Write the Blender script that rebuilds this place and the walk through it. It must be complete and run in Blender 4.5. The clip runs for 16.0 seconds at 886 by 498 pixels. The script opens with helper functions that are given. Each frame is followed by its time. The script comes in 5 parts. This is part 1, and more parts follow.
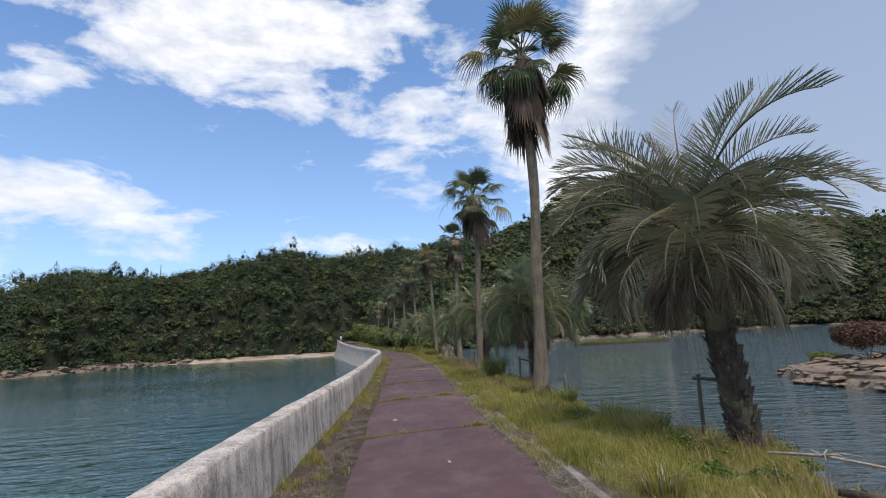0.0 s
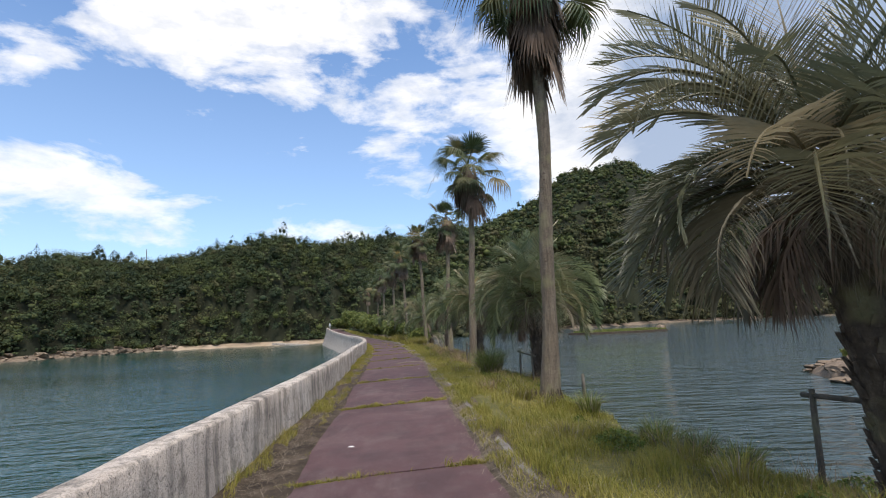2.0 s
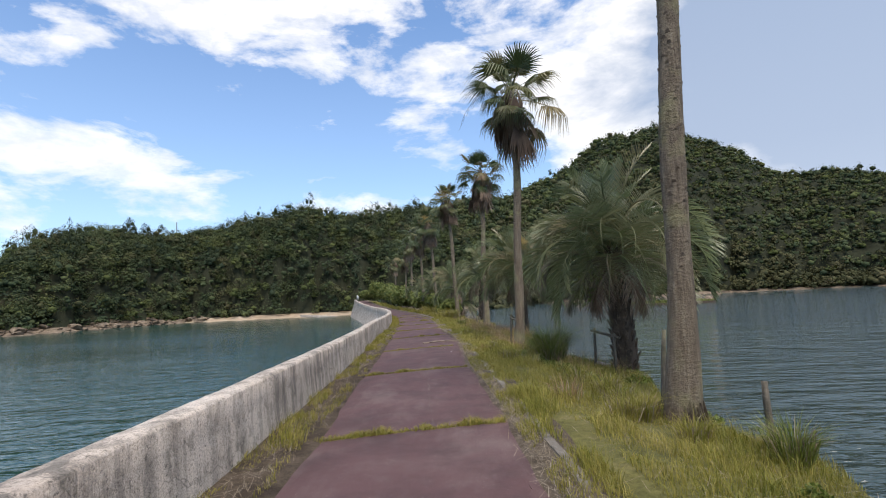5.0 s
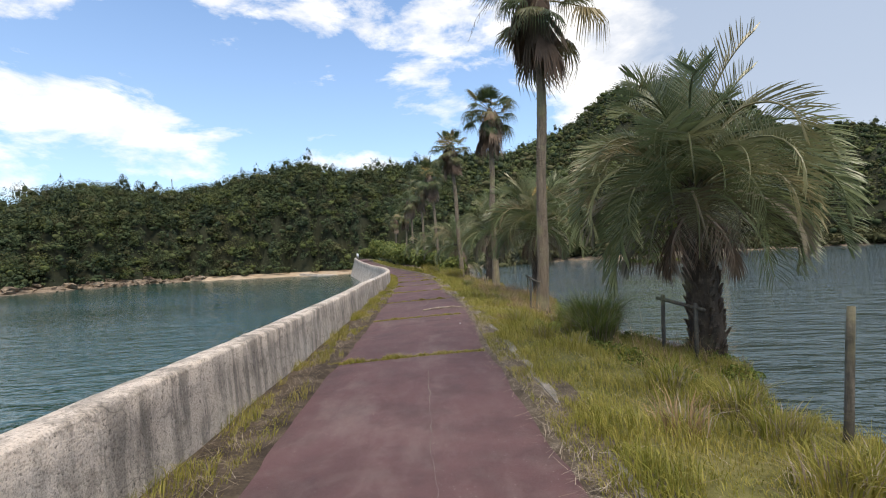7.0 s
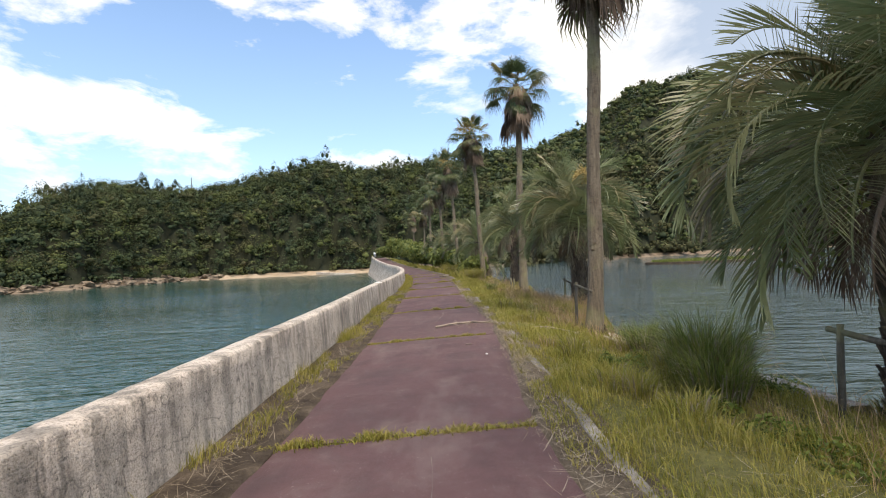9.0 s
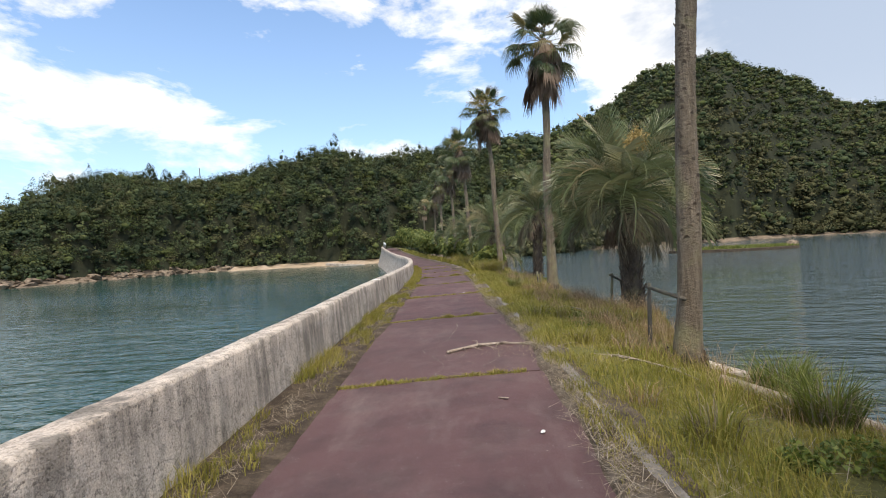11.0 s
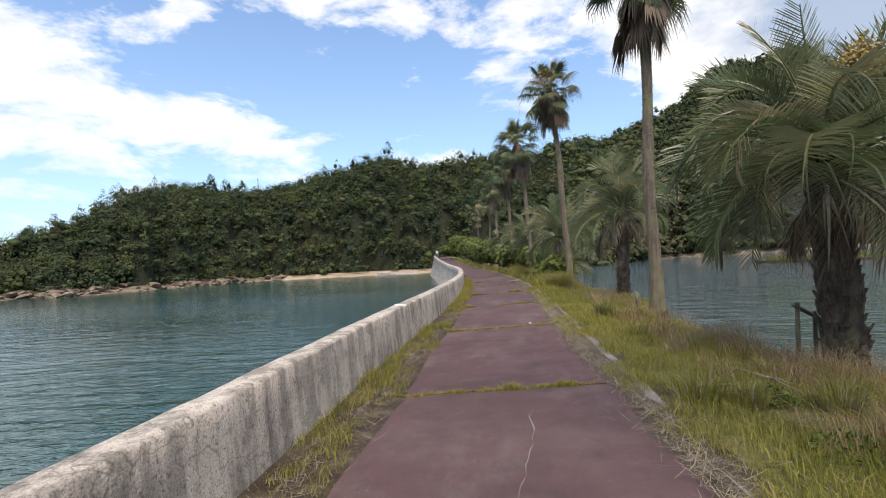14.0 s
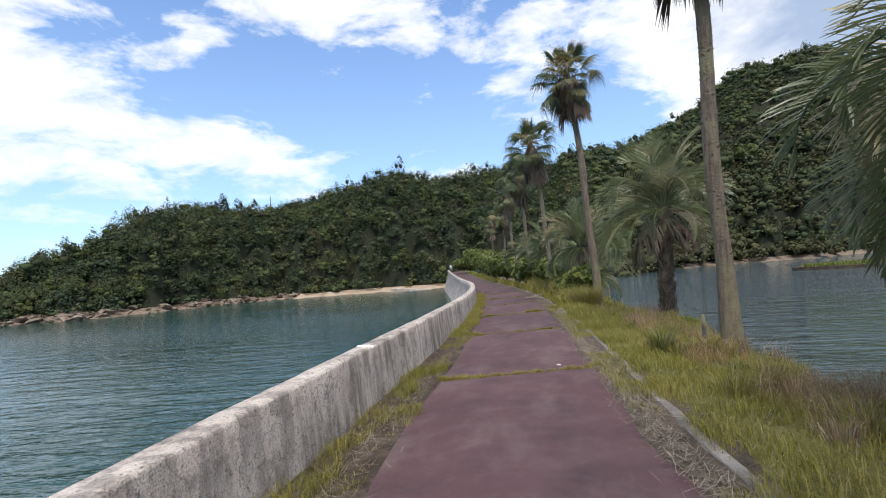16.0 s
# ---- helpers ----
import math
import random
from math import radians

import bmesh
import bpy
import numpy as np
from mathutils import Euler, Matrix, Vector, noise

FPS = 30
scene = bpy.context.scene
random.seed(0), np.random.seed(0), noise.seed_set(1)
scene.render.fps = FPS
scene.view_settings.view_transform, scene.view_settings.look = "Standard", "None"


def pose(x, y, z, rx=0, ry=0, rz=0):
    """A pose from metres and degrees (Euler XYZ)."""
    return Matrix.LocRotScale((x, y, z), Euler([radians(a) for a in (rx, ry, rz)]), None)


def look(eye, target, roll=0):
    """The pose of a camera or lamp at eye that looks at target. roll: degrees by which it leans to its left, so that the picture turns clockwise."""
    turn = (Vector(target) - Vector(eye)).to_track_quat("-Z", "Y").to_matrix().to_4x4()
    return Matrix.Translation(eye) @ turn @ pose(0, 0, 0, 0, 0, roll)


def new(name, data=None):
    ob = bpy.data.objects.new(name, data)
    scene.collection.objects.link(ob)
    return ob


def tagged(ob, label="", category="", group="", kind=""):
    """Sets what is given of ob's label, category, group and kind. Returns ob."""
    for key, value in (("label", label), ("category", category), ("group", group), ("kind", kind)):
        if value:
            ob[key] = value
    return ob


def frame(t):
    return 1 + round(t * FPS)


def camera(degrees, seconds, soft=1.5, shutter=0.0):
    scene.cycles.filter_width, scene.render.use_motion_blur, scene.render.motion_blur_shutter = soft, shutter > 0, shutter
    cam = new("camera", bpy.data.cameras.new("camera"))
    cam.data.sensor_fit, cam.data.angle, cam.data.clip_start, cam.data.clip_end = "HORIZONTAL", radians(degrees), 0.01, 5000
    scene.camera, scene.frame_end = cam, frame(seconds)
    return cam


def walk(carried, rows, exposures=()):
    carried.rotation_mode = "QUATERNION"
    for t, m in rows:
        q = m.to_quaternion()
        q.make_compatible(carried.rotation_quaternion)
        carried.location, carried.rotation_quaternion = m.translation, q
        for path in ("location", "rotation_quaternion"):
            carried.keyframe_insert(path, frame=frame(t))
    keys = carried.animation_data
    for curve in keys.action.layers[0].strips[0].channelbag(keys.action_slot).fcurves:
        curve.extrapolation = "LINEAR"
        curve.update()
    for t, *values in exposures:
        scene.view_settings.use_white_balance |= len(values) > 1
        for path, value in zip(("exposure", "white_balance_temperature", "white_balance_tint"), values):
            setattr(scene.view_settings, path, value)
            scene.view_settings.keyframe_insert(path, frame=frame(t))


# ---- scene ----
cam = camera(82.4, 16.0, 1.1)
PATH = [
    (0, (-0.343, 1.659, 1.501), (-0.159, 3.62, 1.846), -3.1),
    (0.5, (-0.203, 2.439, 1.51), (0.033, 4.4, 1.829), -3.2),
    (1, (-0.109, 3.202, 1.516), (0.145, 5.163, 1.816), -3.1),
    (1.5, (-0.012, 3.984, 1.506), (0.237, 5.946, 1.803), -2.7),
    (2, (0.095, 4.687, 1.536), (0.304, 6.654, 1.834), -2.6),
    (2.5, (0.206, 5.429, 1.575), (0.389, 7.399, 1.866), -2.5),
    (3, (0.254, 6.093, 1.555), (0.417, 8.064, 1.85), -2.4),
    (3.5, (0.321, 6.896, 1.547), (0.436, 8.872, 1.83), -2.7),
    (6, (0.211, 11.04, 1.44), (0.3, 13.035, 1.557), -2.6),
    (6.5, (0.307, 11.923, 1.433), (0.395, 13.92, 1.506), -2.6),
    (7, (0.31, 12.74, 1.435), (0.388, 14.738, 1.467), -2.7),
    (7.5, (0.385, 13.592, 1.435), (0.453, 15.591, 1.465), -2.7),
    (8, (0.41, 14.383, 1.462), (0.455, 16.382, 1.492), -2.7),
    (8.5, (0.447, 15.228, 1.483), (0.486, 17.227, 1.502), -2.7),
    (9, (0.441, 15.993, 1.461), (0.442, 17.992, 1.491), -2.6),
    (11.5, (0.405, 20.212, 1.489), (0.333, 22.21, 1.477), -3.1),
    (12, (0.405, 21.006, 1.498), (0.292, 23.003, 1.498), -3.1),
    (12.5, (0.415, 21.813, 1.505), (0.272, 23.808, 1.507), -3.1),
    (13, (0.376, 22.566, 1.501), (0.184, 24.557, 1.51), -2.9),
    (13.5, (0.326, 23.398, 1.514), (0.108, 25.386, 1.525), -3.1),
    (14, (0.262, 24.236, 1.494), (0.001, 26.219, 1.532), -3.0),
    (14.5, (0.225, 25.015, 1.48), (-0.046, 26.996, 1.521), -3.4),
    (15, (0.217, 25.79, 1.486), (-0.077, 27.768, 1.535), -3.7),
    (15.5, (0.231, 26.547, 1.493), (-0.072, 28.523, 1.555), -4.2),
    (16, (0.254, 27.376, 1.508), (-0.065, 29.348, 1.606), -4.3),
]
walk(cam, [(t, look(eye, target, roll)) for t, eye, target, roll in PATH],
     [(0, 0.1, 6500, 12), (0.5, 0.15, 6700, 12), (1.5, 0.28, 6850, 12), (3.5, 0.28, 6800, 12), (6, 0.36, 6950, 12), (7.5, 0.5, 7350, 11), (9, 0.63, 7500, 11), (12, 0.46, 7200, 11), (14, 0.44, 7100, 12), (15, 0.42, 6900, 12), (16, 0.38, 6650, 12)])


# ---- world and sun ----
def link_math(nt, op, a, b=None, c=None, clamp=False):
    n = nt.nodes.new("ShaderNodeMath")
    n.operation, n.use_clamp = op, clamp
    for i, v in enumerate((a, b, c)):
        if v is None:
            continue
        if isinstance(v, (int, float)):
            n.inputs[i].default_value = v
        else:
            nt.links.new(v, n.inputs[i])
    return n.outputs[0]


def ramp(nt, fac, stops, mode="LINEAR"):
    n = nt.nodes.new("ShaderNodeValToRGB")
    n.color_ramp.interpolation = mode
    while len(n.color_ramp.elements) < len(stops):
        n.color_ramp.elements.new(0.5)
    for e, (p, c) in zip(n.color_ramp.elements, stops):
        e.position = p
        e.color = (c, c, c, 1) if isinstance(c, (int, float)) else (*c, 1)
    nt.links.new(fac, n.inputs[0])
    return n.outputs[0]


def noise_tex(nt, vec, scale, detail=4.0, rough=0.55, distort=0.0):
    n = nt.nodes.new("ShaderNodeTexNoise")
    n.inputs["Scale"].default_value = scale
    n.inputs["Detail"].default_value = detail
    n.inputs["Roughness"].default_value = rough
    n.inputs["Distortion"].default_value = distort
    if vec is not None:
        nt.links.new(vec, n.inputs["Vector"])
    return n.outputs["Fac"]


def mix(nt, fac, a, b, mode="MIX"):
    n = nt.nodes.new("ShaderNodeMix")
    n.data_type, n.blend_type = "RGBA", mode
    for i, v in ((0, fac), (6, a), (7, b)):
        if isinstance(v, (int, float)):
            n.inputs[i].default_value = v
        elif isinstance(v, tuple):
            n.inputs[i].default_value = (*v, 1)
        else:
            nt.links.new(v, n.inputs[i])
    return n.outputs[2]


SUN_AZ, SUN_EL = 164.0, 63.0          # degrees from +y towards +x, and above the horizon
world = bpy.data.worlds.new("sky")
scene.world = world
world.use_nodes = True
wt = world.node_tree
wt.nodes.clear()
w_out = wt.nodes.new("ShaderNodeOutputWorld")
w_bg = wt.nodes.new("ShaderNodeBackground")
sky = wt.nodes.new("ShaderNodeTexSky")
sky.sky_type, sky.sun_disc = "NISHITA", False
sky.sun_elevation, sky.sun_rotation = radians(SUN_EL), radians(SUN_AZ)
sky.air_density, sky.dust_density, sky.ozone_density = 1.0, 0.6, 2.0
w_co = wt.nodes.new("ShaderNodeTexCoord")
w_xyz = wt.nodes.new("ShaderNodeSeparateXYZ")
wt.links.new(w_co.outputs["Generated"], w_xyz.inputs[0])
dx, dy, dz = w_xyz.outputs
az = link_math(wt, "MULTIPLY", link_math(wt, "ARCTAN2", dx, dy), 57.2958)
el = link_math(wt, "MULTIPLY", link_math(wt, "ARCSINE", dz), 57.2958)
w_vec = wt.nodes.new("ShaderNodeCombineXYZ")
wt.links.new(link_math(wt, "MULTIPLY", az, 0.06), w_vec.inputs[0])
wt.links.new(link_math(wt, "MULTIPLY", el, 0.14), w_vec.inputs[1])
wt.links.new(dy, w_vec.inputs[2])
cloud_noise = noise_tex(wt, w_vec.outputs[0], 1.35, 9.0, 0.6, 0.25)
# cloud banks: azimuth, elevation, their spreads, weight
BANKS = [(-18, 32, 21, 6.0, 0.95), (4, 25, 9, 3.5, 0.5), (-36, 14.5, 12, 4.6, 0.7), (-52, 22, 9, 11, 0.6),
         (43, 26, 15, 15, 2.1), (20, 20, 7, 9, 0.55), (32, 19, 11, 10, 1.3), (-12, 11, 14, 2.2, 0.35), (90, 35, 30, 22, 0.8), (-150, 40, 60, 25, 0.7)]
dens = None
for a0, e0, sa, se, wgt in BANKS:
    u = link_math(wt, "MULTIPLY", link_math(wt, "SUBTRACT", az, a0), 1.0 / sa)
    v = link_math(wt, "MULTIPLY", link_math(wt, "SUBTRACT", el, e0), 1.0 / se)
    q = link_math(wt, "ADD", link_math(wt, "MULTIPLY", u, u), link_math(wt, "MULTIPLY", v, v))
    g = link_math(wt, "MULTIPLY", link_math(wt, "POWER", 2.71828, link_math(wt, "MULTIPLY", q, -0.9)), wgt)
    dens = g if dens is None else link_math(wt, "ADD", dens, g)
dens = link_math(wt, "ADD", dens, link_math(wt, "MULTIPLY", link_math(wt, "SUBTRACT", cloud_noise, 0.5), 2.6))
cover = ramp(wt, dens, [(0.28, 0.0), (0.5, 0.62), (0.8, 1.0)])
grey = noise_tex(wt, w_vec.outputs[0], 0.9, 5.0)
thick = link_math(wt, "MULTIPLY", link_math(wt, "SUBTRACT", dens, 1.1, clamp=True), link_math(wt, "MULTIPLY", grey, 1.9), clamp=True)
ga = link_math(wt, "MULTIPLY", link_math(wt, "SUBTRACT", az, 45.0), 1.0 / 11.0)
ge = link_math(wt, "MULTIPLY", link_math(wt, "SUBTRACT", el, 17.0), 1.0 / 14.0)
gq = link_math(wt, "ADD", link_math(wt, "MULTIPLY", ga, ga), link_math(wt, "MULTIPLY", ge, ge))
rain = link_math(wt, "MULTIPLY", link_math(wt, "POWER", 2.71828, link_math(wt, "MULTIPLY", gq, -0.9)), link_math(wt, "MULTIPLY_ADD", grey, 2.4, 0.15))
thick = link_math(wt, "ADD", thick, rain, clamp=True)
puff = noise_tex(wt, w_vec.outputs[0], 4.5, 6.0, 0.6)
cloud_lit = mix(wt, ramp(wt, puff, [(0.35, 0.0), (0.65, 1.0)]), (0.76, 0.80, 0.86), (1.06, 1.06, 1.07))
cloud_col = mix(wt, thick, cloud_lit, (0.27, 0.37, 0.56))
sky_lit = mix(wt, 1.0, sky.outputs[0], (0.104, 0.150, 0.188), "MULTIPLY")
w_col = mix(wt, cover, sky_lit, cloud_col)
haze = ramp(wt, link_math(wt, "MULTIPLY", el, 1.0 / 30.0), [(0.0, 0.5), (0.45, 0.24), (1.0, 0.09)])
w_col = mix(wt, haze, w_col, (0.68, 0.79, 0.92))
wt.links.new(w_col, w_bg.inputs[0])
w_bg.inputs[1].default_value = 1.0
wt.links.new(w_bg.outputs[0], w_out.inputs[0])

sun = new("sun", bpy.data.lights.new("sun", "SUN"))
sun.data.energy, sun.data.angle, sun.data.color = 3.35, radians(28), (1.0, 0.94, 0.85)
s_dir = Vector((math.sin(radians(SUN_AZ)) * math.cos(radians(SUN_EL)), math.cos(radians(SUN_AZ)) * math.cos(radians(SUN_EL)), math.sin(radians(SUN_EL))))
sun.matrix_world = look(s_dir * 50, (0, 0, 0))


# ---- materials ----
def material(name, rough=0.8, spec=0.3):
    m = bpy.data.materials.new(name)
    m.use_nodes = True
    nt = m.node_tree
    b = nt.nodes["Principled BSDF"]
    b.inputs["Roughness"].default_value = rough
    b.inputs["Specular IOR Level"].default_value = spec
    return m, nt, b


def coords(nt, scale=(1, 1, 1)):
    geo = nt.nodes.new("ShaderNodeNewGeometry")
    mp = nt.nodes.new("ShaderNodeMapping")
    mp.inputs["Scale"].default_value = scale
    nt.links.new(geo.outputs["Position"], mp.inputs[0])
    return mp.outputs[0]


def bump(nt, b, height, strength=0.4, distance=0.02):
    n = nt.nodes.new("ShaderNodeBump")
    n.inputs["Strength"].default_value, n.inputs["Distance"].default_value = strength, distance
    nt.links.new(height, n.inputs["Height"])
    nt.links.new(n.outputs[0], b.inputs["Normal"])


def leaf_material(name, stops, rough=0.5, through_light=0.35, by_object=False, patch=0.0, spec=0.3, speck=0.45):
    """Foliage: colour by leaf or frond at random, with slow patches; some light comes through."""
    m, nt, b = material(name, rough, spec)
    if by_object:
        r = nt.nodes.new("ShaderNodeObjectInfo").outputs["Random"]
    else:
        r = nt.nodes.new("ShaderNodeNewGeometry").outputs["Random Per Island"]
    if patch:
        slow = noise_tex(nt, coords(nt), patch, 3.0)
        slow = link_math(nt, "MULTIPLY_ADD", slow, 2.2, -0.6)
        r = link_math(nt, "ADD", link_math(nt, "MULTIPLY", r, speck), link_math(nt, "MULTIPLY", slow, 1 - speck), clamp=True)
    col = ramp(nt, r, stops)
    fine = noise_tex(nt, coords(nt), 9.0, 3.0)
    col = mix(nt, 0.5, col, ramp(nt, fine, [(0.3, 0.55), (0.7, 1.0)]), "MULTIPLY")
    nt.links.new(col, b.inputs["Base Color"])
    tr = nt.nodes.new("ShaderNodeBsdfTranslucent")
    nt.links.new(col, tr.inputs[0])
    ms = nt.nodes.new("ShaderNodeMixShader")
    ms.inputs[0].default_value = through_light
    nt.links.new(b.outputs[0], ms.inputs[1])
    nt.links.new(tr.outputs[0], ms.inputs[2])
    nt.links.new(ms.outputs[0], nt.nodes["Material Output"].inputs[0])
    return m


def concrete_material():
    m, nt, b = material("weathered_concrete", 0.9, 0.2)
    p = coords(nt)
    big = noise_tex(nt, p, 0.9, 5.0, 0.6)
    streak = noise_tex(nt, coords(nt, (3.2, 3.2, 0.35)), 1.6, 6.0, 0.65)
    blotch = noise_tex(nt, p, 5.0, 5.0, 0.7)
    grain = noise_tex(nt, p, 70.0, 3.0, 0.7)
    col = ramp(nt, big, [(0.3, (0.44, 0.365, 0.305)), (0.55, (0.60, 0.515, 0.435)), (0.75, (0.70, 0.615, 0.535))])
    dirt = link_math(nt, "MULTIPLY", ramp(nt, streak, [(0.46, 0.0), (0.58, 1.0)]), ramp(nt, big, [(0.35, 1.0), (0.6, 0.45)]))
    col = mix(nt, link_math(nt, "MULTIPLY", dirt, 0.75), col, (0.10, 0.095, 0.085))
    col = mix(nt, link_math(nt, "MULTIPLY", ramp(nt, blotch, [(0.52, 0.0), (0.62, 1.0)]), 0.5), col, (0.17, 0.15, 0.125))
    pit = noise_tex(nt, p, 26.0, 4.0, 0.75)
    col = mix(nt, ramp(nt, pit, [(0.56, 0.0), (0.66, 0.75)]), col, (0.09, 0.08, 0.07))
    col = mix(nt, 0.75, col, ramp(nt, grain, [(0.34, 0.42), (0.5, 0.95), (0.7, 1.15)]), "MULTIPLY")
    vor = nt.nodes.new("ShaderNodeTexVoronoi")
    vor.feature = "DISTANCE_TO_EDGE"
    vor.inputs["Scale"].default_value = 0.55
    warp = nt.nodes.new("ShaderNodeVectorMath")
    warp.operation = "ADD"
    wn = nt.nodes.new("ShaderNodeTexNoise")
    wn.inputs["Scale"].default_value = 2.5
    nt.links.new(p, wn.inputs["Vector"])
    nt.links.new(p, warp.inputs[0])
    nt.links.new(wn.outputs["Color"], warp.inputs[1])
    nt.links.new(warp.outputs[0], vor.inputs["Vector"])
    crack = ramp(nt, vor.outputs["Distance"], [(0.0, 1.0), (0.006, 0.0)])
    col = mix(nt, link_math(nt, "MULTIPLY", crack, 0.55), col, (0.06, 0.055, 0.05))
    nt.links.new(col, b.inputs["Base Color"])
    h = link_math(nt, "ADD", link_math(nt, "MULTIPLY", grain, 0.5), link_math(nt, "MULTIPLY", blotch, 0.8))
    bump(nt, b, link_math(nt, "SUBTRACT", h, link_math(nt, "MULTIPLY", pit, 0.8)), 0.9, 0.016)
    return m


def road_material():
    m, nt, b = material("red_asphalt", 0.75, 0.25)
    p = coords(nt)
    big = noise_tex(nt, p, 0.55, 5.0, 0.6)
    mid = noise_tex(nt, p, 3.5, 5.0, 0.65)
    grain = noise_tex(nt, p, 150.0, 2.0, 0.7)
    obj = nt.nodes.new("ShaderNodeObjectInfo").outputs["Random"]
    col = ramp(nt, big, [(0.25, (0.082, 0.043, 0.043)), (0.55, (0.106, 0.056, 0.056)), (0.8, (0.14, 0.09, 0.085))])
    col = mix(nt, ramp(nt, mid, [(0.5, 0.0), (0.75, 0.5)]), col, (0.15, 0.11, 0.10))
    col = mix(nt, link_math(nt, "MULTIPLY", obj, 0.25), col, (0.09, 0.06, 0.055))
    col = mix(nt, 0.6, col, ramp(nt, grain, [(0.3, 0.62), (0.7, 1.3)]), "MULTIPLY")
    fleck = nt.nodes.new("ShaderNodeTexVoronoi")
    fleck.inputs["Scale"].default_value = 24.0
    nt.links.new(p, fleck.inputs["Vector"])
    sparse = link_math(nt, "MULTIPLY", ramp(nt, fleck.outputs["Distance"], [(0.06, 1.0), (0.11, 0.0)]), ramp(nt, mid, [(0.38, 0.0), (0.55, 1.0)]))
    col = mix(nt, link_math(nt, "MULTIPLY", sparse, 0.7), col, (0.42, 0.38, 0.33))
    dark = noise_tex(nt, p, 1.4, 5.0, 0.7)
    col = mix(nt, ramp(nt, dark, [(0.46, 0.0), (0.68, 0.7)]), col, (0.055, 0.034, 0.034))
    dust = noise_tex(nt, coords(nt, (1.0, 0.35, 1.0)), 1.1, 6.0, 0.7)
    col = mix(nt, ramp(nt, dust, [(0.52, 0.0), (0.72, 0.45)]), col, (0.20, 0.155, 0.14))
    nt.links.new(col, b.inputs["Base Color"])
    bump(nt, b, link_math(nt, "ADD", grain, link_math(nt, "MULTIPLY", mid, 0.6)), 0.5, 0.006)
    return m


def earth_material(name, stops, scale=2.0, rough=0.95):
    m, nt, b = material(name, rough, 0.15)
    p = coords(nt)
    n1 = noise_tex(nt, p, scale, 6.0, 0.65)
    n2 = noise_tex(nt, p, scale * 14, 4.0, 0.7)
    col = ramp(nt, n1, stops)
    col = mix(nt, 0.7, col, ramp(nt, n2, [(0.3, 0.5), (0.7, 1.2)]), "MULTIPLY")
    nt.links.new(col, b.inputs["Base Color"])
    bump(nt, b, link_math(nt, "ADD", n1, n2), 0.8, 0.04)
    return m


def bark_material(name, stops, scale=(6, 6, 3), strength=0.7):
    m, nt, b = material(name, 0.9, 0.2)
    p = coords(nt, scale)
    n1 = noise_tex(nt, p, 1.2, 6.0, 0.7)
    n2 = noise_tex(nt, coords(nt, (22, 22, 30)), 1.0, 5.0, 0.7)
    moss = noise_tex(nt, coords(nt), 1.6, 4.0)
    col = ramp(nt, n1, stops)
    col = mix(nt, 0.55, col, ramp(nt, n2, [(0.3, 0.5), (0.7, 1.25)]), "MULTIPLY")
    col = mix(nt, ramp(nt, moss, [(0.52, 0.0), (0.66, 0.5)]), col, (0.25, 0.235, 0.12))
    nt.links.new(col, b.inputs["Base Color"])
    bump(nt, b, link_math(nt, "ADD", n1, n2), strength, 0.03)
    return m


def water_material(name, deep, shallow, wave, tilt, strength, rough, lane, steep=0.5):
    m, nt, b = material(name, rough, 0.5)
    b.inputs["IOR"].default_value = 1.42
    geo = nt.nodes.new("ShaderNodeNewGeometry").outputs["Position"]
    mp = nt.nodes.new("ShaderNodeMapping")
    mp.vector_type = "TEXTURE"
    mp.inputs["Rotation"].default_value = (0, 0, radians(tilt))
    mp.inputs["Scale"].default_value = (2.6, 1.0, 1.0)
    nt.links.new(geo, mp.inputs[0])
    w1 = noise_tex(nt, mp.outputs[0], wave, 3.0, 0.55, 0.3)
    w2 = noise_tex(nt, mp.outputs[0], wave * 0.35, 3.0, 0.5, 0.2)
    mp2 = nt.nodes.new("ShaderNodeMapping")
    mp2.vector_type = "TEXTURE"
    mp2.inputs["Rotation"].default_value = (0, 0, radians(tilt))
    mp2.inputs["Scale"].default_value = (5.0, 1.0, 1.0)
    nt.links.new(geo, mp2.inputs[0])
    lanes = noise_tex(nt, mp2.outputs[0], lane, 4.0, 0.6)
    calm = ramp(nt, lanes, [(0.38, 0.35), (0.62, 1.0)])
    h = link_math(nt, "ADD", link_math(nt, "MULTIPLY", w1, calm), link_math(nt, "MULTIPLY", w2, 1.1))
    slow = noise_tex(nt, geo, 0.03, 3.0)
    nt.links.new(mix(nt, ramp(nt, slow, [(0.4, 0.0), (0.65, 1.0)]), deep, shallow), b.inputs["Base Color"])
    bump(nt, b, h, strength, steep)
    return m


M_CONC = concrete_material()
M_ROAD = road_material()
M_SOIL = earth_material("dark_soil_litter", [(0.3, (0.035, 0.026, 0.02)), (0.52, (0.085, 0.064, 0.046)), (0.8, (0.2, 0.155, 0.115))], 3.0)
M_EDGE = earth_material("gritty_brown_soil", [(0.3, (0.07, 0.055, 0.04)), (0.55, (0.14, 0.11, 0.08)), (0.8, (0.27, 0.22, 0.17))], 4.0)
M_KERB = earth_material("dirty_concrete_edge", [(0.3, (0.10, 0.088, 0.075)), (0.55, (0.24, 0.215, 0.185)), (0.8, (0.42, 0.385, 0.34))], 1.6)
M_BANK = earth_material("bank_soil", [(0.3, (0.07, 0.07, 0.025)), (0.55, (0.14, 0.13, 0.045)), (0.8, (0.24, 0.19, 0.10))], 1.2)
